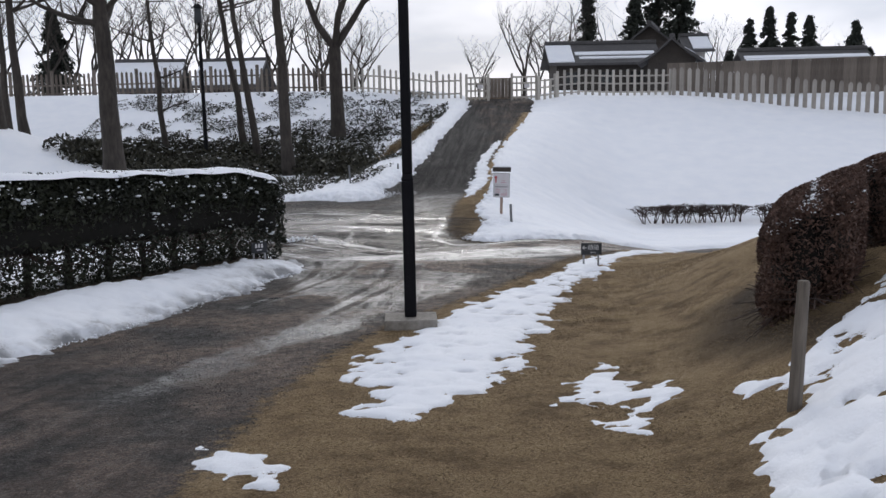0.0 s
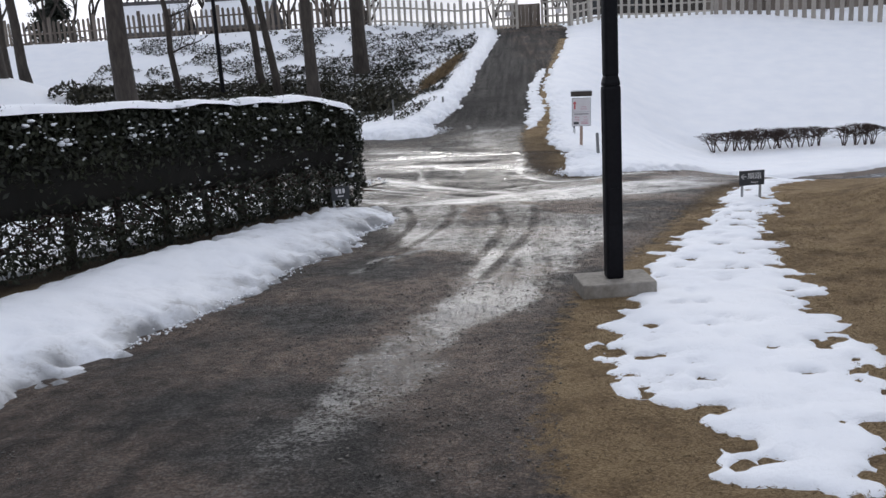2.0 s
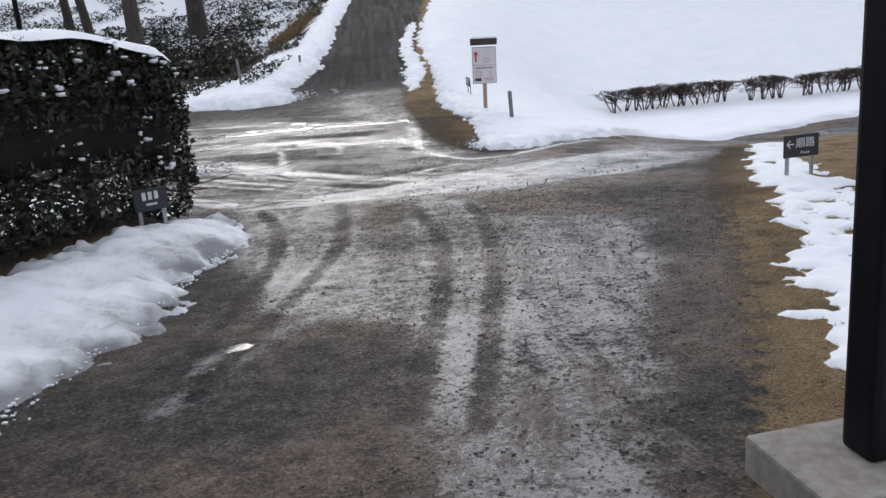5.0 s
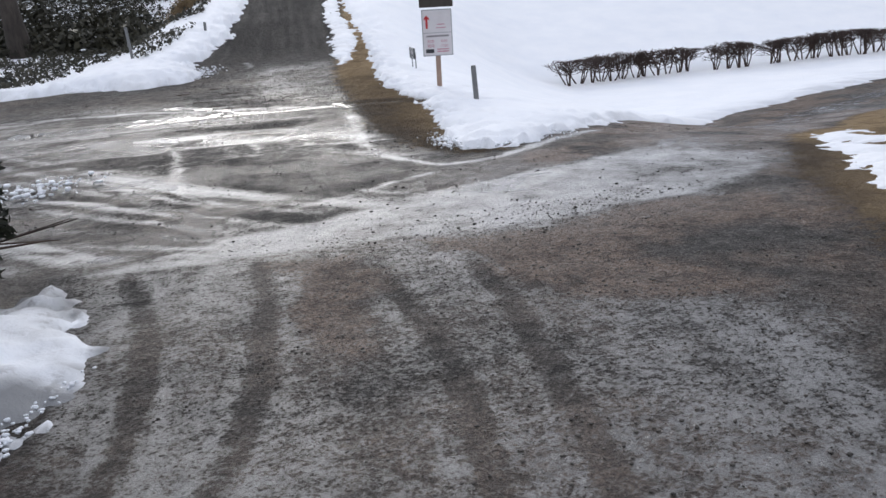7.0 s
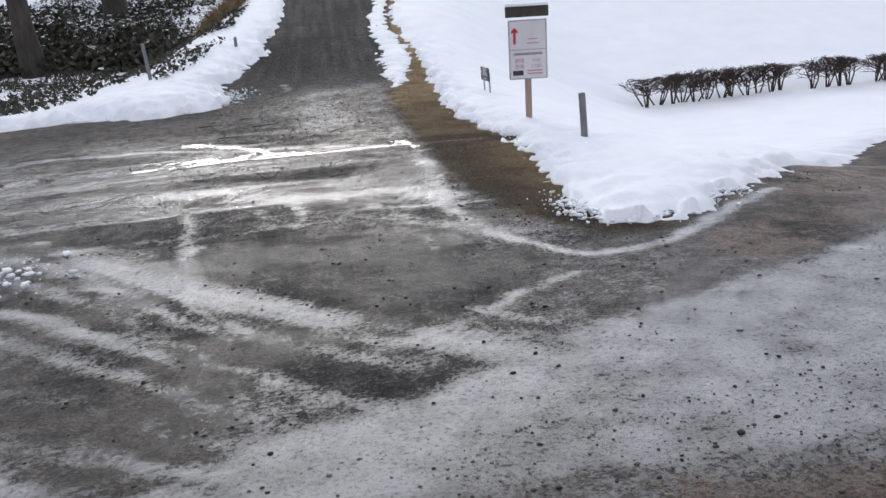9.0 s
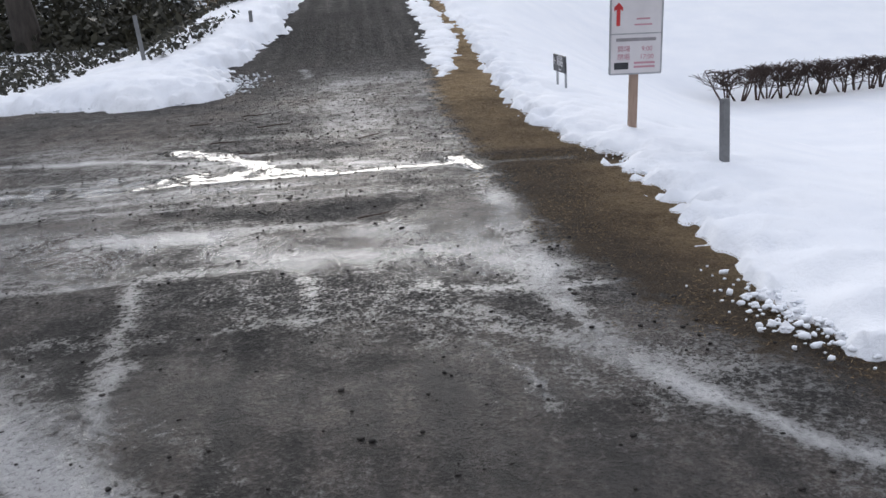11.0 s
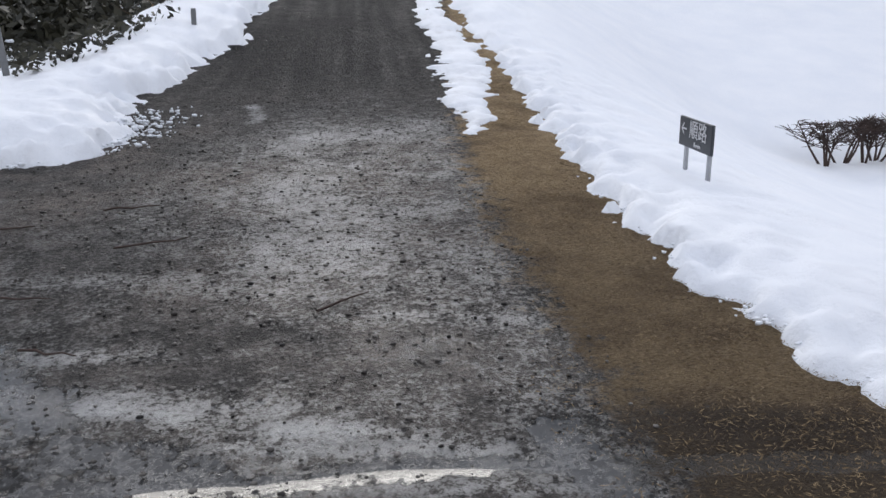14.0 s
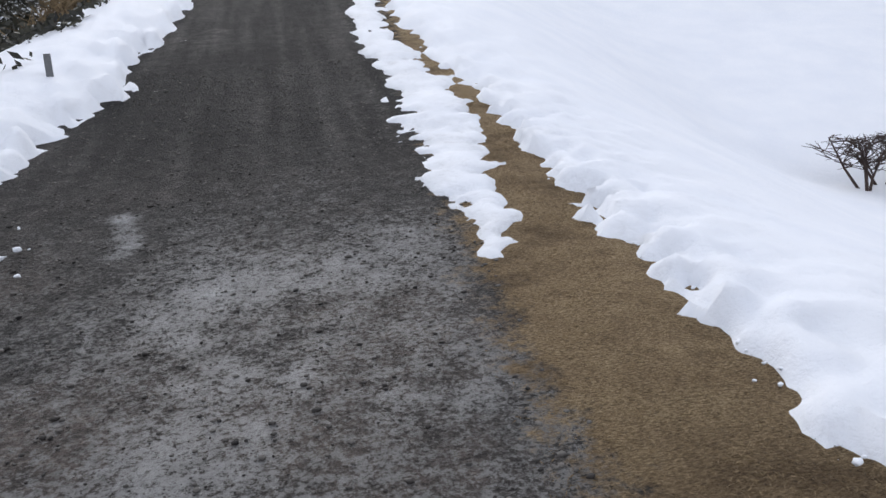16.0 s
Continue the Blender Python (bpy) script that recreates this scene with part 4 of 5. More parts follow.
def notice_board():
    x, y = 1.72, 24.92
    t = thing("notice_board", pose(x, y, surface(x, y) + 0.06, 0, 1.5, -8), "white opening-hours notice board on a wooden post in snow", "notice board")
    part("post", box_bm(0.075, 0.06, 1.5, (0, 0.03, -0.26), 0.006), M_WOODTAN, t, "tan wooden post")
    p = part("panel", box_bm(0.46, 0.02, 0.70, (0, -0.012, 0.56), 0.006), M_SIGNWHITE, t, "white printed panel")
    for w, h, px, pz in ((0.47, 0.014, 0, 0.552), (0.47, 0.014, 0, 1.254), (0.014, 0.70, -0.232, 0.56), (0.014, 0.70, 0.232, 0.56), (0.45, 0.01, 0, 0.905)):
        part("frame_strip", box_bm(w, 0.03, h, (px, -0.012, pz), 0.003), M_STEEL, p)
    part("header", box_bm(0.53, 0.07, 0.13, (0, 0.0, 1.30), 0.012), M_WOODDARK, t, "dark wooden header board")
    part("snow_cap", box_bm(0.52, 0.12, 0.035, (0, 0, 1.428), 0.015), M_SNOW, t, "thin snow on top")
    arrow = arrow_bm(0.20, 0.034, 0.04)
    part("arrow", arrow, M_RED, p, "red arrow", pose(-0.165, -0.0245, 1.08, 90, 0, 0) @ pose(0, 0, 0, 0, 0, -90))
    for k, (wd, zz) in enumerate(((0.22, 1.17), (0.20, 1.11), (0.12, 1.03), (0.16, 0.98))):
        part("print_bar", box_bm(wd, 0.002, 0.014, (0.06, -0.0235, zz), 0), M_PINK if k > 1 else M_SIGNWHITE, p)
    part("print_bar", box_bm(0.36, 0.002, 0.028, (0, -0.0235, 0.845), 0), M_PRINT, p)
    for lab, hour, zz in (("開場", "9:00", 0.775), ("閉場", "17:00", 0.705)):
        part_of("lettering", text_mesh(lab, 0.058, M_PINK), p, m=pose(-0.11, -0.0235, zz, 90, 0, 0))
        part_of("lettering", text_mesh(hour, 0.058, M_PINK), p, m=pose(0.10, -0.0235, zz, 90, 0, 0))
    part("picture", box_bm(0.13, 0.002, 0.06, (-0.13, -0.0235, 0.60), 0), M_SIGNDARK, p, "small dark printed picture")
    for zz in (0.645, 0.61):
        part("print_bar", box_bm(0.19, 0.002, 0.018, (0.08, -0.0235, zz), 0), M_PINK, p)


notice_board()


def marker_stake(x, y, tall, lean, label):
    t = thing("marker_stake", pose(x, y, surface(x, y) - 0.1, lean[0], lean[1], 10), label, "post")
    part("stake", box_bm(0.065, 0.055, tall + 0.1, (0, 0, 0), 0.008, 0.96), M_GREYPOST, t)
    part("cap", box_bm(0.060, 0.050, 0.012, (0, 0, tall + 0.1), 0.004), M_GREYPOST, t)


marker_stake(1.92, 23.60, 0.58, (0, -2), "short grey plastic marker stake in the snow")
marker_stake(-3.35, 31.6, 0.95, (0, -3), "slim grey marker stake beside the ditch snow bank")
marker_stake(-1.75, 34.2, 0.42, (0, 2), "short grey marker stake on the ramp's snow edge")


def bare_shrub(x, y, width, tall, seed, turn):
    rng = rng_for(seed)
    t = thing("bare_shrub", pose(x, y, surface(x, y) + 0.1, 0, 0, turn), "leafless reddish-brown clipped shrub in snow", "shrub", "row of clipped shrubs")
    stems, twigs = [], []
    for k in range(max(3, int(width / 0.34))):
        fx = -width / 2 + width * (k + 0.5) / max(3, int(width / 0.34)) + rng.uniform(-0.08, 0.08)
        foot = Vector((fx, rng.uniform(-0.15, 0.15), -0.15))
        for _ in range(4):
            top = Vector((fx + rng.uniform(-0.35, 0.35), rng.uniform(-0.35, 0.35), tall * rng.uniform(0.7, 0.95)))
            knee = foot.lerp(top, 0.5) + Vector((rng.uniform(-0.08, 0.08), rng.uniform(-0.08, 0.08), 0))
            stems.append(([foot, knee, top], [0.028, 0.018, 0.009]))
            for _ in range(16):
                p = knee.lerp(top, rng.uniform(0, 1))
                e = p + Vector((rng.uniform(-0.4, 0.4), rng.uniform(-0.3, 0.3), rng.uniform(0.05, 0.4)))
                e.z = min(e.z, tall * (1 - 0.12 * (2 * e.x / width) ** 2) + rng.uniform(-0.05, 0.03))
                twigs.append(([p, e], [0.009, 0.004]))
                for _ in range(3):
                    g = e + Vector((rng.uniform(-0.16, 0.16), rng.uniform(-0.16, 0.16), rng.uniform(-0.06, 0.10)))
                    g.z = min(g.z, tall * (1 - 0.12 * (2 * g.x / width) ** 2) + rng.uniform(-0.05, 0.03))
                    twigs.append(([p.lerp(e, 0.6), g], [0.007, 0.003]))
    for run in stems:
        part_of("stem", quads_mesh("stem", *tubes([run], 5), M_TWIG), t)
    part_of("twig_growth", quads_mesh("twig_growth", *tubes(twigs, 3), M_TWIG), t, kind="stuff")


for k, (bx, by, bw) in enumerate([(10.4, 35.2, 4.4), (13.75, 35.0, 1.4), (17.2, 34.9, 4.6), (22.4, 35.0, 4.6), (27.8, 35.6, 5.0)]):
    bare_shrub(bx, by, bw, 0.80, 60 + k, 0)


# ---- trees ----
def grow(rng, start, heading, length, radius, level, runs, spread=0.6, droop=0.0):
    """One limb and, from it, smaller ones."""
    pts, rad = [start.copy()], [radius]
    p, d = start.copy(), heading.normalized()
    steps = 6 if level == 0 else 4
    for i in range(steps):
        d = (d + Vector((rng.normal(), rng.normal(), rng.normal() * 0.5)) * (0.05 if level == 0 else 0.16) + Vector((0, 0, 0.05 - droop))).normalized()
        p = p + d * length / steps
        pts.append(p.copy())
        rad.append(max(0.008, radius * (1 - 0.62 * (i + 1) / steps)))
    runs[min(level, 2)].append((pts, rad))
    if level < 4:
        kids = {0: 6, 1: 5, 2: 4, 3: 3}[level]
        for k in range(kids):
            f = rng.uniform(0.45 if level == 0 else 0.25, 1.0)
            i = min(int(f * steps), steps - 1)
            q = pts[i].lerp(pts[i + 1], f * steps - i)
            side = Vector((rng.normal(), rng.normal(), rng.uniform(-0.1, 0.6))).normalized()
            grow(rng, q, d * (1 - spread) + side * spread + Vector((0, 0, 0.15)), length * rng.uniform(0.38, 0.62), max(0.010, rad[i] * rng.uniform(0.4, 0.6)), level + 1, runs, spread, droop)


def bare_tree(x, y, tall, radius, seed, label, lean=(0, 0), spread=0.6, fork=None, clear=0.45):
    rng = rng_for(seed)
    t = thing("bare_tree", pose(x, y, surface(x, y)), label, "tree", "bare trees in the ditch")
    runs = ([], [], [])
    base = Vector((0, 0, -0.3))
    if fork:
        top = Vector((lean[0] * fork, lean[1] * fork, fork))
        runs[0].append(([base, base.lerp(top, 0.15), base.lerp(top, 0.5), top], [radius * 1.5, radius * 1.1, radius * 0.9, radius * 0.85]))
        for a in (-0.35, 0.1, 0.42):
            grow(rng, top, Vector((a, rng.uniform(-0.2, 0.2), 1)), (tall - fork) * rng.uniform(0.75, 1.0), radius * 0.55, 1, runs, spread)
    else:
        top = Vector((lean[0] * tall, lean[1] * tall, tall))
        n = 8
        pts = [base] + [base.lerp(top, k / n) + Vector((rng.normal() * 0.05, rng.normal() * 0.05, 0)) for k in range(1, n + 1)]
        rad = [radius * 1.4] + [radius * (1.04 - 0.75 * k / n) for k in range(1, n + 1)]
        runs[0].append((pts, rad))
        for k in range(11):
            f = rng.uniform(clear, 1.0)
            q = base.lerp(top, f)
            side = Vector((rng.normal(), rng.normal(), rng.uniform(0.0, 0.8))).normalized()
            grow(rng, q, side, tall * rng.uniform(0.14, 0.26), radius * (1.04 - 0.75 * f) * 0.5, 2, runs, spread)
    part_of("trunk", quads_mesh("trunk", *tubes(runs[0], 10), M_BARK, True), t)
    if runs[1]:
        for run in runs[1]:
            part_of("limb", quads_mesh("limb", *tubes([run], 7), M_BARK, True), t)
    part_of("twig_crown", quads_mesh("twig_crown", *tubes(runs[2], 4), M_BARK), t, kind="stuff")
    return t


bare_tree(-14.1, 37.0, 15, 0.45, 1, "thick straight grey trunk of a bare tree", (-0.012, 0))
bare_tree(-15.0, 47.2, 12, 0.17, 2, "slender leaning bare tree with fine side branches", (-0.07, 0), clear=0.2)
bare_tree(-9.7, 45.8, 16, 0.20, 3, "straight dark trunk of a bare tree", (-0.11, 0), clear=0.5)
bare_tree(-10.7, 47.5, 15, 0.20, 4, "dark slender bare tree leaning over the ditch", (-0.12, 0), clear=0.5)
bare_tree(-7.2, 40.8, 16, 0.29, 5, "tall straight bare tree trunk in the ditch", (-0.035, 0), clear=0.5)
bare_tree(-6.1, 51.5, 14, 0.42, 6, "bare tree forking into three limbs", (-0.01, 0), fork=5.4)
bare_tree(-21.6, 42.0, 15, 0.40, 7, "thick bare tree trunk on a snowy mound", (0.0, 0))
bare_tree(-22.3, 46.5, 15, 0.27, 8, "dark bare tree trunk behind a snowy mound", (-0.04, 0))
bare_tree(-24.4, 49.0, 14, 0.22, 9, "slim bare tree trunk behind a snowy mound", (-0.02, 0))


def street_lamp(x, y):
    t = thing("street_lamp", pose(x, y, surface(x, y)), "slim dark street lamp with a lantern head", "street lamp")
    bm = bmesh.new()
    bmesh.ops.create_cone(bm, cap_ends=True, segments=10, radius1=0.12, radius2=0.08, depth=7.6)
    bmesh.ops.translate(bm, verts=bm.verts, vec=(0, 0, 3.7))
    part("pole", bm, M_POLE, t)
    part("lantern", box_bm(0.42, 0.42, 0.8, (0, 0, 7.5), 0.05, 0.8), M_GLASS, t)
    part("lantern_roof", box_bm(0.55, 0.55, 0.2, (0, 0, 8.3), 0.03, 0.4), M_POLE, t)


street_lamp(-12.6, 46.2)


def far_tree(x, y, base_z, tall, seed, label, radius=0.2):
    t = bare_tree(x, y, tall, radius, seed, label, (0, 0), 0.65, fork=tall * 0.25)
    t.location.z = base_z - 0.2
    t["group"] = "distant bare trees"


def conifer(x, y, tall, width, seed):
    rng = rng_for(seed)
    t = thing("conifer", pose(x, y, surface(x, y)), "tall dark evergreen conifer behind the fence", "tree", "distant conifers")
    part_of("trunk", quads_mesh("trunk", *tubes([([Vector((0, 0, -0.3)), Vector((0, 0, tall * 0.5)), Vector((0, 0, tall * 0.97))], [0.28, 0.16, 0.04])], 7), M_BARK), t)
    C = []
    for k in range(int(tall * 13)):
        f = rng.uniform(0.16, 1.0)
        ang, reach = rng.uniform(0, 6.28), width * 1.75 * (1.08 - f) * rng.uniform(0.55, 1.15)
        for s in np.linspace(0.12, 1, 13):
            for _ in range(5):
                C.append((math.cos(ang) * reach * s + rng.normal() * 0.13, math.sin(ang) * reach * s + rng.normal() * 0.13, f * tall - 0.28 * reach * s * s + rng.normal() * 0.13))
    part_of("crown", leaf_mesh("crown", C, 0.20, M_NEEDLE, rng), t, kind="stuff")


for k, (cx, cy, ct, cw) in enumerate([(-36, 82, 8.5, 1.7), (18.3, 108, 15.0, 1.5), (22.3, 100, 12.5, 2.0), (25.3, 101, 18.5, 2.5), (27.5, 100, 17.0, 2.3), (42.3, 112, 12.0, 1.9), (39.7, 112, 10.6, 1.6), (45.0, 112, 11.2, 1.7),
                                      (47.3, 112, 10.8, 1.8), (53.2, 112, 10.0, 1.8), (55.6, 113, 6.8, 2.2), (58.3, 112, 6.4, 2.2), (37.2, 112, 6.6, 1.8)]):
    conifer(cx, cy, ct, cw, 200 + k)
for k, (fx, fy, ft) in enumerate([(-34, 76, 10), (-29, 84, 11.5), (-40, 80, 10.5), (-24, 90, 12), (-19, 84, 11), (-13, 95, 10), (-9, 100, 9), (-46, 88, 11), (7.6, 78, 8.2), (11, 96, 9), (17, 112, 13), (23, 112, 14), (37, 118, 10), (57, 125, 10), (4.5, 100, 7), (14.5, 110, 11), (-37, 72, 9), (-31, 78, 10), (-26.5, 80, 9), (-21.5, 79, 10), (-16, 82, 9), (-12, 84, 9), (-43, 78, 10), (-48, 82, 10), (-8, 82, 7), (12.5, 88, 8), (-39, 74, 8), (-33.5, 80, 9), (-28, 76, 8.5), (-24.5, 84, 10), (-20, 76, 8), (-14.5, 79, 8), (-10.5, 78, 7), (-46, 76, 9)]):
    far_tree(fx, fy, surface(fx, fy), ft, 300 + k, "distant leafless tree behind the fence", 0.21)


# evergreen undergrowth on the ditch bank
def undergrowth(x, y, reach, tall, seed, n, snowy):
    rng = rng_for(seed)
    t = thing("evergreen_bush", pose(x, y, surface(x, y) + 0.1), "low dark evergreen bush dusted with snow on the bank", "bush", "bushes on the ditch bank")
    C, S, Z = [], [], []
    lumps = [(rng.uniform(-reach, reach), rng.uniform(-reach * 0.6, reach * 0.6), rng.uniform(0.35, 0.8)) for _ in range(7)]
    for k in range(n):
        lx, ly, lr = lumps[rng.integers(len(lumps))]
        v = rng.normal(size=3)
        v /= np.linalg.norm(v)
        px, py = lx + v[0] * lr * 1.2, ly + v[1] * lr * 1.2
        gz = surface(x + px, y + py) - surface(x, y)
        C.append((px, py, gz + abs(v[2]) * lr * tall))
        if rng.uniform() < snowy and v[2] > 0.1:
            S.append((px, py, gz + abs(v[2]) * lr * tall + 0.03))
            Z.append(rng.uniform(0.03, 0.10))
    part_of("foliage", leaf_mesh("foliage", C, 0.13, M_BUSH, rng), t, kind="stuff")
    if S:
        part_of("snow_clumps", blob_mesh("snow_clumps", S, Z, M_SNOW, rng, 0.4), t, kind="stuff")


brng = random.Random(8)
for k in range(78):
    ux, uy = brng.uniform(-17.5, -4.6), brng.uniform(40.5, 48.5)
    undergrowth(ux, uy, 1.2, 1.25, 400 + k, 640, 0.02 if uy < 45.5 else 0.12)
for k in range(16):
    undergrowth(brng.uniform(-15, -3.5), brng.uniform(48, 52.5), 1.1, 0.45, 500 + k, 260, 0.3)
for k in range(10):
    undergrowth(brng.uniform(-21, -16), brng.uniform(46, 51), 0.8, 0.6, 560 + k, 260, 0.2)


def bank_litter(x0, x1, y0, y1, n, seed, label, size, sparse):
    """Leaves and stalks that poke through the snow of the ditch bank, in drifts."""
    rng = rng_for(seed)
    x, y = rng.uniform(x0, x1, n), rng.uniform(y0, y1, n)
    keep = (fbm(x * 0.5, y * 0.5, 4, seed) + 0.6 * fbm(x * 2.3, y * 2.3, 3, seed + 5) > sparse) & (inside(x, y, SNOW_DITCH) > 0.9)
    x, y = x[keep], y[keep]
    z = height(x, y) + 0.26 + rng.uniform(0, 0.16, len(x))
    tagged(new("bank_litter", leaf_mesh("bank_litter", np.column_stack([x, y, z]), size, M_BUSH, rng, 0.2)), label, "undergrowth", kind="stuff")


bank_litter(-9, 0.5, 31, 56, 32000, 571, "dark leaves poking through the snow beside the ramp", 0.070, 0.06)
bank_litter(-22, -0.5, 46, 60.5, 36000, 572, "dark leaves poking through the snow under the fence", 0.080, 0.0)


def dead_stalks(x0, y0, x1, y1, n, seed):
    rng = rng_for(seed)
    runs = []
    for _ in range(n):
        f = rng.uniform()
        x, y = x0 + (x1 - x0) * f + rng.normal() * 0.28, y0 + (y1 - y0) * f + rng.normal() * 0.3
        foot = Vector((x, y, surface(x, y) + 0.15))
        runs.append(([foot, foot + Vector((rng.normal() * 0.08, rng.normal() * 0.08, rng.uniform(0.2, 0.3))), foot + Vector((rng.normal() * 0.2 + 0.1, rng.normal() * 0.2, rng.uniform(0.35, 0.55)))], [0.010, 0.008, 0.004]))
    tagged(new("dead_grass_tuft", quads_mesh("dead_grass_tuft", *tubes(runs, 3), M_STRAW)), "brown dead grass stalks along the ditch's rim", "grass", kind="stuff")


dead_stalks(-2.2, 39.5, -1.2, 46.5, 2200, 581)


# ---- fences, gate and houses on the rise ----
def picket_fence(points, spacing, tall, wide, mat, rails, label, name="picket_fence", pointed=True, post_every=9, jitter=0.03):
    (ax, ay), (bx, by) = points
    n = max(2, int(math.hypot(bx - ax, by - ay) / spacing))
    turn = math.degrees(math.atan2(by - ay, bx - ax))
    t = thing(name, pose(ax, ay, 0, 0, 0, 0), label, "fence")
    bm = box_bm(wide, 0.05, tall, (0, 0, -0.15), 0.0)
    if pointed:
        top = max(v.co.z for v in bm.verts)
        r = bmesh.ops.bisect_plane(bm, geom=bm.verts[:] + bm.edges[:] + bm.faces[:], plane_co=(0, 0, top - wide * 0.6), plane_no=(0, 0, 1))
        for v in bm.verts:
            if v.co.z > top - 0.01:
                v.co.x *= 0.25
    me = bpy.data.meshes.new("picket")
    bm.to_mesh(me)
    bm.free()
    me.materials.append(mat)
    post = box_mesh("fence_post", mat, wide * 1.25, 0.14, tall + 0.22, (0, 0.06, -0.15), 0.012)
    rng = rng_for(n)
    for k in range(n + 1):
        f = k / n
        x, y = ax + (bx - ax) * f, ay + (by - ay) * f
        z = surface(x, y) + 0.1
        big = post_every and k % post_every == 0
        part_of("fence_post" if big else "picket", post if big else me, t, m=pose(x - ax, y - ay, z + rng.uniform(-jitter, jitter), 0, rng.uniform(-1.2, 1.2), turn))
    for h in rails:
        V, Q = [], []
        m = max(2, n // 4)
        for k in range(m + 1):
            f = k / m
            x, y = ax + (bx - ax) * f, ay + (by - ay) * f
            z = surface(x, y) + 0.1 + h
            nx, ny = -(by - ay), bx - ax
            l = math.hypot(nx, ny)
            for s, w in ((0.03, -0.05), (0.09, -0.05), (0.09, 0.05), (0.03, 0.05)):
                V.append((x - ax + nx / l * s, y - ay + ny / l * s, z + w))
        for k in range(m):
            for c in range(4):
                Q.append((k * 4 + c, k * 4 + (c + 1) % 4, k * 4 + 4 + (c + 1) % 4, k * 4 + 4 + c))
        part_of("rail", quads_mesh("rail", V, Q, mat), t)
    return t


# these two runs take the wood with backlit shade in its colour
picket_fence(((-45, 66), (-20, 63.5)), 0.36, 1.95, 0.17, M_WOODMID, (0.35, 0.95), "long grey weathered picket fence above the ditch")
picket_fence(((-20, 63.5), (-6.2, 61.2)), 0.38, 2.0, 0.17, M_WOODMID, (0.45, 1.35), "grey weathered picket fence above the ditch")
picket_fence(((-6.2, 61.2), (1.4, 58.2)), 0.42, 1.95, 0.15, M_WOODPALE, (0.45, 1.3), "pale weathered picket fence beside the gate", post_every=5)
picket_fence(((6.5, 57.0), (7.7, 57.6)), 0.34, 1.5, 0.17, M_WOODPALE, (0.3, 0.8, 1.25), "short pale fence panel beside the gate", post_every=3)
picket_fence(((7.8, 57.6), (15.2, 57.4)), 0.44, 1.85, 0.17, M_WOODPALE, (0.25, 0.8, 1.3), "pale weathered picket fence with three rails", pointed=False, post_every=0)
picket_fence(((15.4, 57.2), (30.5, 50.5)), 0.50, 1.95, 0.26, M_WOODGREY, (), "open stockade of grey pointed stakes", "stockade_fence", post_every=0, jitter=0.06)


def gate_leaf(x, y, turn, width, label):
    t = thing("gate", pose(x, y, surface(x, y) + 0.08, 0, 0, turn), label, "gate", "gate leaves")
    for s in (0, 1):
        part("stile", box_bm(0.16, 0.12, 1.75, (s * width, 0, 0), 0.01), M_WOODPALE, t)
    for h in (0.15, 0.6, 1.05, 1.45):
        part("rail", box_bm(width, 0.06, 0.11, (width / 2, 0, h), 0.006), M_WOODPALE, t)
    for k in range(1, 5):
        part("picket", box_bm(0.11, 0.05, 1.5, (width * k / 5, -0.055, 0.05), 0.006), M_WOODPALE, t)
    part("notice", box_bm(0.36, 0.02, 0.26, (width * 0.62, -0.10, 0.78), 0.004), M_SIGNWHITE, t, "small white notice")


gate_leaf(1.75, 57.4, 4, 1.45, "pale wooden lattice gate leaf with a white notice")
gate_leaf(4.75, 57.4, -6, 1.6, "open pale wooden lattice gate leaf with a white notice")


def board_wall(name, x0, x1, y0, y1, tall, n, mat, label):
    t = thing(name, pose(x0, y0, 0), label, "wall")
    me = box_mesh("board", mat, math.hypot(x1 - x0, y1 - y0) / n - 0.012, 0.06, tall, (0, 0, -0.3), 0.006)
    turn = math.degrees(math.atan2(y1 - y0, x1 - x0))
    for k in range(n):
        f = (k + 0.5) / n
        x, y = x0 + (x1 - x0) * f, y0 + (y1 - y0) * f
        part_of("board", me, t, m=pose(x - x0, y - y0, surface(x0, y0), 0, 0, turn))
    return t


board_wall("board_wall", 3.0, 5.0, 60.5, 60.6, 1.7, 8, M_WOODMID, "brown weathered board screen behind the gate")
board_wall("board_wall", 16.2, 34.5, 62.0, 57.0, 2.35, 46, M_WOODMID, "tall brown-grey weathered board wall behind the stockade")


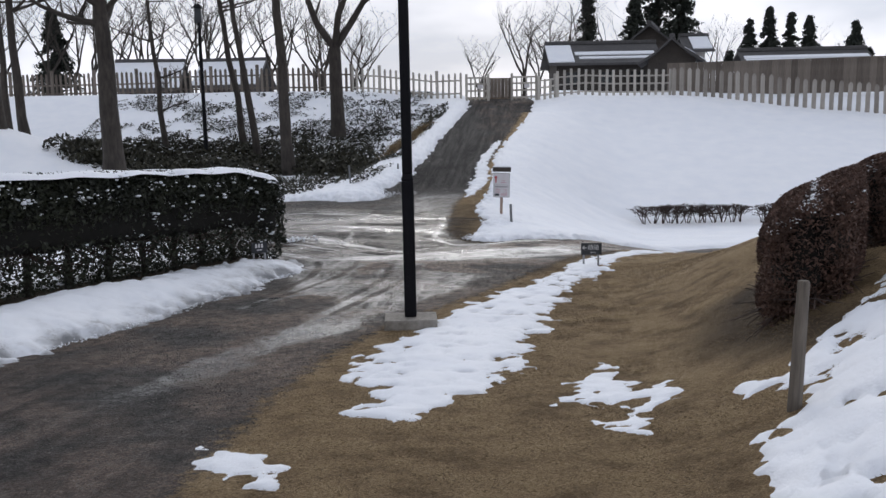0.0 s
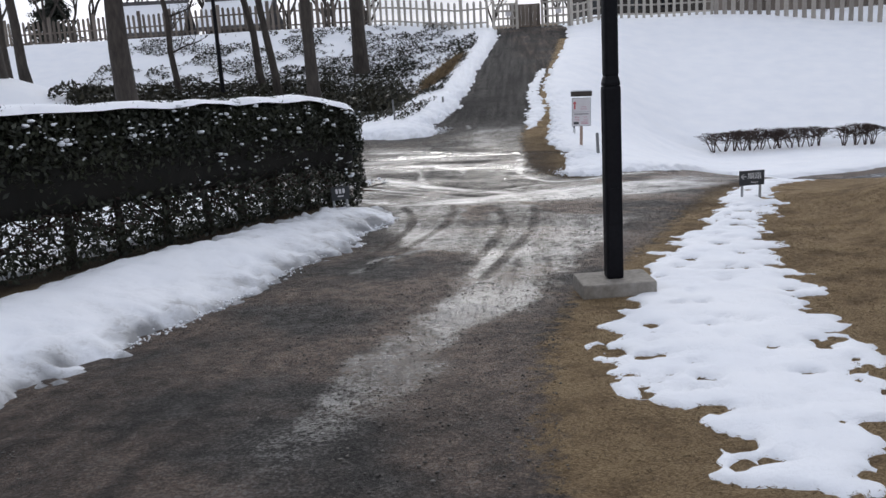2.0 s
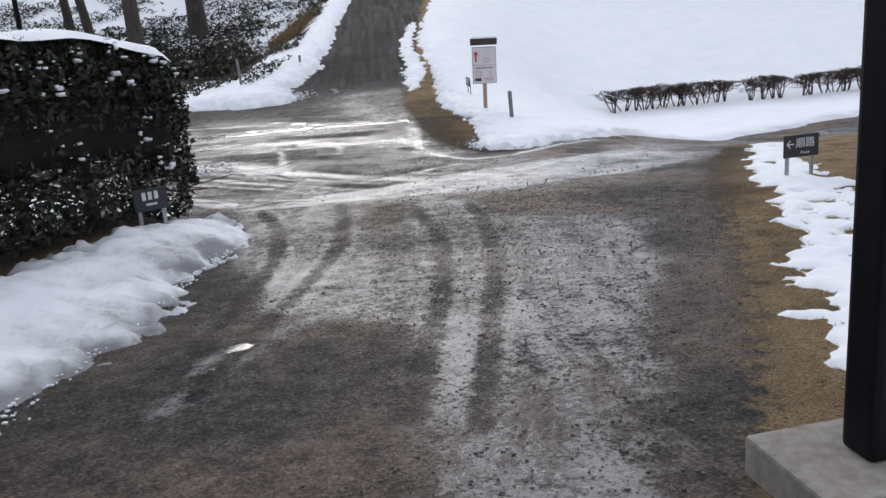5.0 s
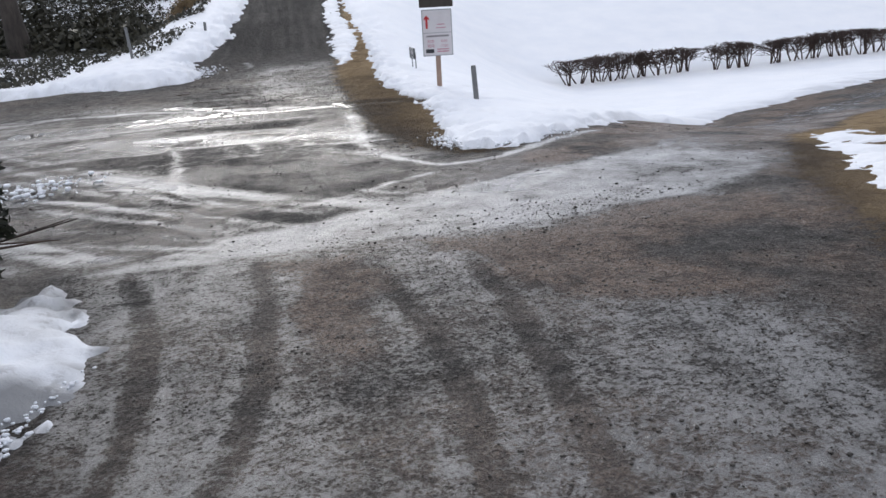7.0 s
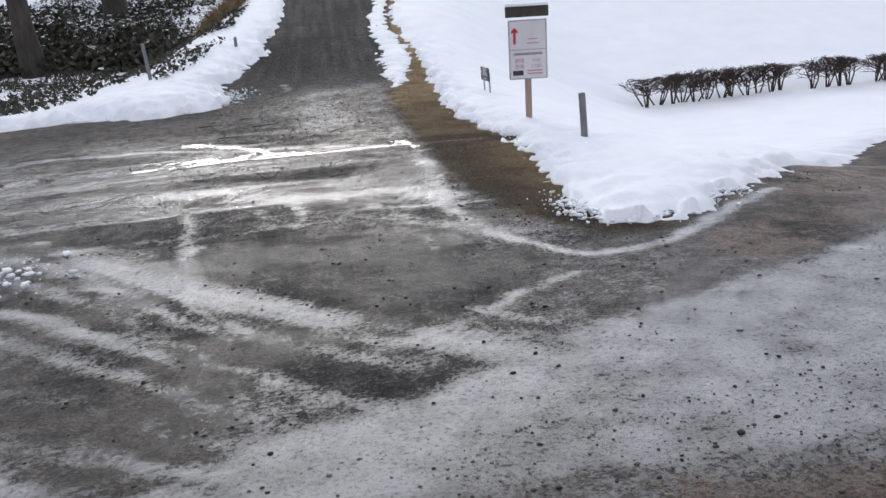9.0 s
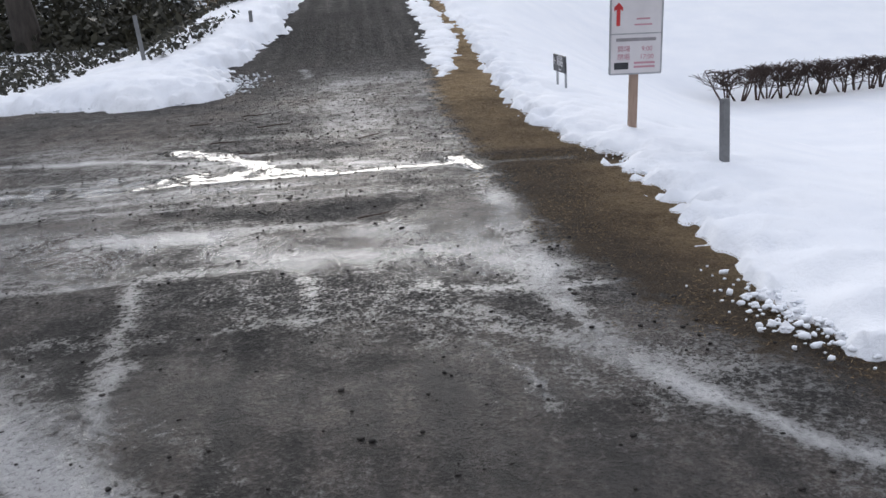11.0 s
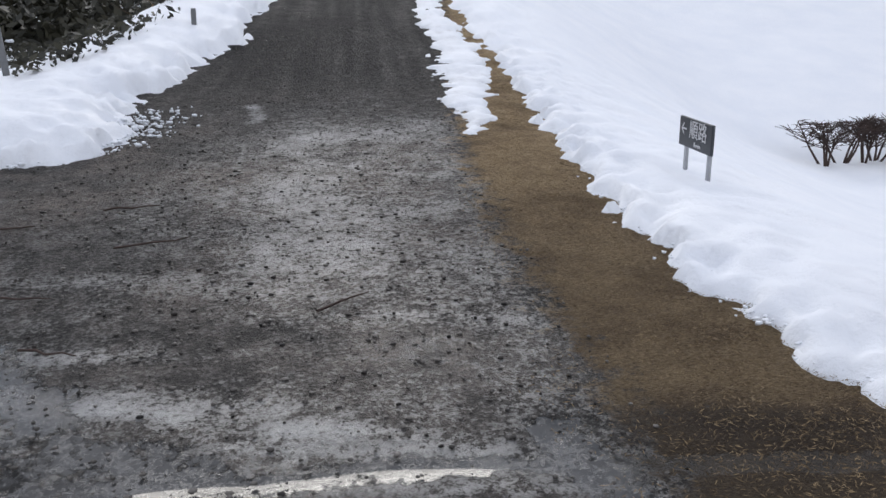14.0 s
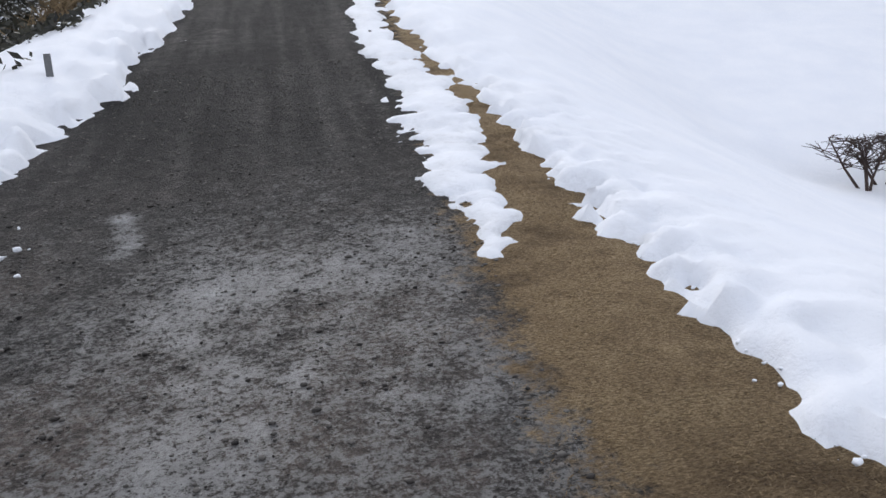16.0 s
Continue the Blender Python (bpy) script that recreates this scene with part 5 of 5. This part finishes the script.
def gable_house(name, x, y, turn, length, depth, wall_h, rise, label, wall_mat, snowy, over=0.7, lift=0.0):
    """A house with a pitched roof whose ridge runs along its length."""
    t = thing(name, pose(x, y, surface(x, y) + lift - 0.2, 0, 0, turn), label, "house")
    part("wall", box_bm(length, depth, wall_h, (0, 0, 0), 0.02), wall_mat, t)
    l2, d2 = length / 2, depth / 2
    for s in (-1, 1):
        bm = bmesh.new()
        tri = bm.faces.new([bm.verts.new((s * l2, a, b)) for a, b in ((-d2, wall_h), (d2, wall_h), (0, wall_h + rise))])
        grown = bmesh.ops.extrude_face_region(bm, geom=[tri])
        bmesh.ops.translate(bm, verts=[v for v in grown["geom"] if isinstance(v, bmesh.types.BMVert)], vec=(-s * 0.15, 0, 0))
        bmesh.ops.recalc_face_normals(bm, faces=bm.faces)
        part("gable", bm, wall_mat, t)
    k = rise / d2
    e = d2 + over
    for s in (-1, 1):
        bm = bmesh.new()
        prof = [(0, wall_h + rise), (s * e * 0.5, wall_h + rise - k * e * 0.55), (s * e, wall_h + rise - k * e + 0.12)]
        rows = []
        for a, b in prof:
            rows.append([bm.verts.new((q * (l2 + over), a, b + 0.03)) for q in (-1, 1)] + [bm.verts.new((q * (l2 + over), a, b + 0.22)) for q in (1, -1)])
        for r0, r1 in zip(rows, rows[1:]):
            for i in range(4):
                bm.faces.new((r0[i], r0[(i + 1) % 4], r1[(i + 1) % 4], r1[i]))
        bm.faces.new(rows[0])
        bm.faces.new(rows[-1][::-1])
        bmesh.ops.recalc_face_normals(bm, faces=bm.faces)
        roof = part("roof", bm, M_ROOF, t)
        if s < 0 and snowy:
            for q0, q1, f0, f1 in snowy:
                bm = bmesh.new()
                vs = []
                for zz in (0.225, 0.31):
                    for q, f in ((q0, f0), (q1, f0), (q1, f1), (q0, f1)):
                        b = np.interp(f, [0, 0.5, 1], [prof[0][1], prof[1][1], prof[2][1]])
                        vs.append(bm.verts.new((q * (l2 + over), s * e * f, b + zz)))
                for i in range(4):
                    bm.faces.new((vs[i], vs[(i + 1) % 4], vs[4 + (i + 1) % 4], vs[4 + i]))
                bm.faces.new(vs[4:])
                bmesh.ops.recalc_face_normals(bm, faces=bm.faces)
                part("roof_snow", bm, M_SNOW, roof, "melting snow on the roof")
    part("ridge", box_bm(length + 2 * over, 0.4, 0.3, (0, 0, wall_h + rise + 0.14), 0.05), M_ROOF, t)
    n = max(2, int(length / 2.2))
    for i in range(n):
        w = part("window", box_bm(1.1, 0.06, 1.1, (-l2 + length * (i + 0.5) / n, -d2 - 0.02, wall_h * 0.35), 0.01), M_GLASS, t)
        part("window_frame", box_bm(0.07, 0.05, 1.1, (-l2 + length * (i + 0.5) / n, -d2 - 0.06, wall_h * 0.35), 0.005), M_WOODDARK, w)
    return t


gable_house("long_house", 13.6, 74, 0, 8.0, 5.0, 2.9, 1.5, "long low house with a dark shingled roof and melting snow", M_WOODDARK,
            [(-1, -0.55, 0.1, 0.95), (-0.5, 0.9, 0.40, 0.52), (-0.45, 0.95, 0.66, 0.76)])
gable_house("main_house", 19.6, 80, 70, 6.0, 7.0, 3.9, 2.5, "large traditional house with a gabled dark roof", M_WOODDARK, [(-0.9, 0.9, 0.72, 0.92)])
gable_house("side_house", 24.4, 84, 0, 1.4, 3.0, 5.0, 1.1, "narrow house wing with snow on the gable roof", M_PLASTER, [(-0.4, 0.9, 0.1, 0.9)])
gable_house("entrance_porch", 17.6, 66, 74, 3.0, 3.4, 2.7, 1.35, "entrance porch with a gabled snow-edged roof", M_WOODDARK, [(-1, 1, 0.82, 1.0)])
gable_house("low_wing", 28.6, 69, -3, 8.6, 4.0, 2.55, 1.0, "long low wing with patchy snow on its roof", M_WOODDARK, [(-0.95, 0.95, 0.35, 0.5), (-0.95, 0.7, 0.6, 0.7)])
gable_house("village_house", -23.8, 72, 6, 4.2, 5.0, 2.4, 1.9, "small house with a snow-covered roof behind the fence", M_WOODDARK, [(-0.98, 0.98, 0.05, 0.97)], lift=-1.15)
gable_house("village_house", -17.4, 74, -4, 4.2, 5.0, 2.6, 1.8, "small house with a snow-covered roof behind the fence", M_WOODDARK, [(-0.98, 0.98, 0.05, 0.97)], lift=-1.15)


# ---- loose ground cover, last ----
def scatter(n, x0, x1, y0, y1, seed, test):
    rng = rng_for(seed)
    x, y = rng.uniform(x0, x1, n), rng.uniform(y0, y1, n)
    keep = test(x, y)
    return x[keep], y[keep], rng


def grass_blades(name, box, n, seed, outline, size):
    x, y, rng = scatter(n, *box, seed, lambda x, y: inside(x, y, outline) + 0.35 * fbm(x * 2, y * 2, 3, 4) > rng_for(seed + 1).uniform(-0.15, 0.45, len(x)))
    z = height(x, y) + 0.006
    me = leaf_mesh(name, np.stack([x, y, z], -1), size, M_STRAW, rng, 0.6, 0.12)
    tagged(new(name, me), "short dry straw-coloured winter grass blades", "grass", kind="stuff")


M_PEBBLE = speckled("pebble", (0.025, 0.022, 0.020), (0.19, 0.175, 0.16), 30, 0.85, 0.2, None, True)
M_CLOD = speckled("dark_grit", (0.008, 0.007, 0.007), (0.040, 0.034, 0.030), 30, 0.9, 0.3, None, True)
grass_blades("grass_blades", (-1.7, 4.5, 2.0, 17.5), 230000, 701, LANE_GRASS, 0.016)
grass_blades("ramp_grass_blades", (-0.1, 2.6, 20.0, 33.0), 200000, 702, RAMP_GRASS, 0.012)


def pebbles(name, box, n, seed, mat, lo, hi, label):
    x, y, rng = scatter(n, *box, seed, lambda x, y: (inside(x, y, SNOW_VERGE) < 0.1) & (inside(x, y, SNOW_HILL) < 0) & (inside(x, y, SNOW_DITCH) < 0) & (np.maximum(inside(x, y, LANE_GRASS), inside(x, y, RAMP_GRASS)) < 0.1))
    s = lo + (hi - lo) * rng.uniform(size=len(x)) ** 4
    me = blob_mesh(name, np.stack([x, y, height(x, y) + s * 0.3], -1), s, mat, rng, 0.6)
    tagged(new(name, me), label, "gravel", kind="stuff")


pebbles("gravel", (-4.2, 2.2, 5.0, 17.5), 30000, 711, M_PEBBLE, 0.003, 0.010, "loose grey and brown gravel on the lane")
pebbles("grit", (-4.0, 4.0, 17.0, 32.0), 8000, 712, M_CLOD, 0.002, 0.013, "dark grit and clods scattered on slush")

pebbles("ramp_gravel", (-2.6, 2.4, 23.5, 35.0), 15000, 713, M_PEBBLE, 0.003, 0.013, "loose dark and pale gravel on the ramp")


def snow_clods(name, line, n, reach, seed, hi, label):
    rng = rng_for(seed)
    pts = np.array(line, float)
    seg = rng.integers(0, len(pts) - 1, n)
    f = rng.uniform(size=n)[:, None]
    p = pts[seg] * (1 - f) + pts[seg + 1] * f + rng.normal(size=(n, 2)) * reach
    s = 0.008 + hi * rng.uniform(size=n) ** 3
    me = blob_mesh(name, np.column_stack([p, height(p[:, 0], p[:, 1]) + s * 0.4 + 0.02]), s, M_SNOW, rng, 0.65)
    tagged(new(name, me), label, "snow", kind="stuff")


snow_clods("snow_clods", [(-1.9, 30.4), (-2.1, 29.6), (-2.8, 29.1), (-4.5, 29.4)], 900, 0.2, 721, 0.018, "crumbled lumps of ploughed snow beside the ramp")
snow_clods("snow_clods", [(0.7, 21.2), (0.75, 20.6), (1.1, 20.4), (1.7, 20.7), (2.2, 21.0)], 800, 0.12, 722, 0.016, "crumbled lumps of snow at the bank's tip")
snow_clods("snow_clods", [(1.2, 23.4), (1.3, 24.2), (1.15, 25.0), (1.15, 26.8), (1.5, 28.5), (1.8, 30.4)], 400, 0.06, 723, 0.009, "crumbled lumps of snow along the grass strip")
snow_clods("snow_clods", [(-4.3, 9.0), (-3.8, 10.9), (-3.4, 12.4), (-3.0, 14.2), (-2.65, 15.4)], 500, 0.05, 724, 0.008, "grey crumbled snow along the lane's edge")
snow_clods("snow_clods", [(-5.4, 21.0), (-4.2, 20.8), (-3.4, 21.2)], 300, 0.22, 725, 0.035, "low heap of crumbled snow on the crossing")


def fallen_twig(x, y, turn, length, seed):
    rng = rng_for(seed)
    z = surface(x, y) + 0.012
    pts = [Vector((length * (k / 4 - 0.5), rng.normal() * 0.012, rng.uniform(0, 0.008))) for k in range(5)]
    t = tagged(new("fallen_twig", quads_mesh("fallen_twig", *tubes([(pts, [0.006, 0.006, 0.005, 0.004, 0.002])], 5), M_TWIG, True)), "thin dark fallen twig on the wet lane", "twig", "fallen twigs")
    t.matrix_basis = pose(x, y, z, 0, 0, turn)


for k, (tx, ty, ta, tl) in enumerate([(-1.5, 26.9, 20, 0.4), (-2.0, 26.2, -10, 0.3), (-1.7, 27.6, 8, 0.32), (-0.9, 23.2, 15, 0.25), (-1.75, 25.6, -20, 0.25), (-0.6, 25.9, 40, 0.3), (-2.3, 27.3, 5, 0.25)]):
    fallen_twig(tx, ty, ta, tl, 800 + k)
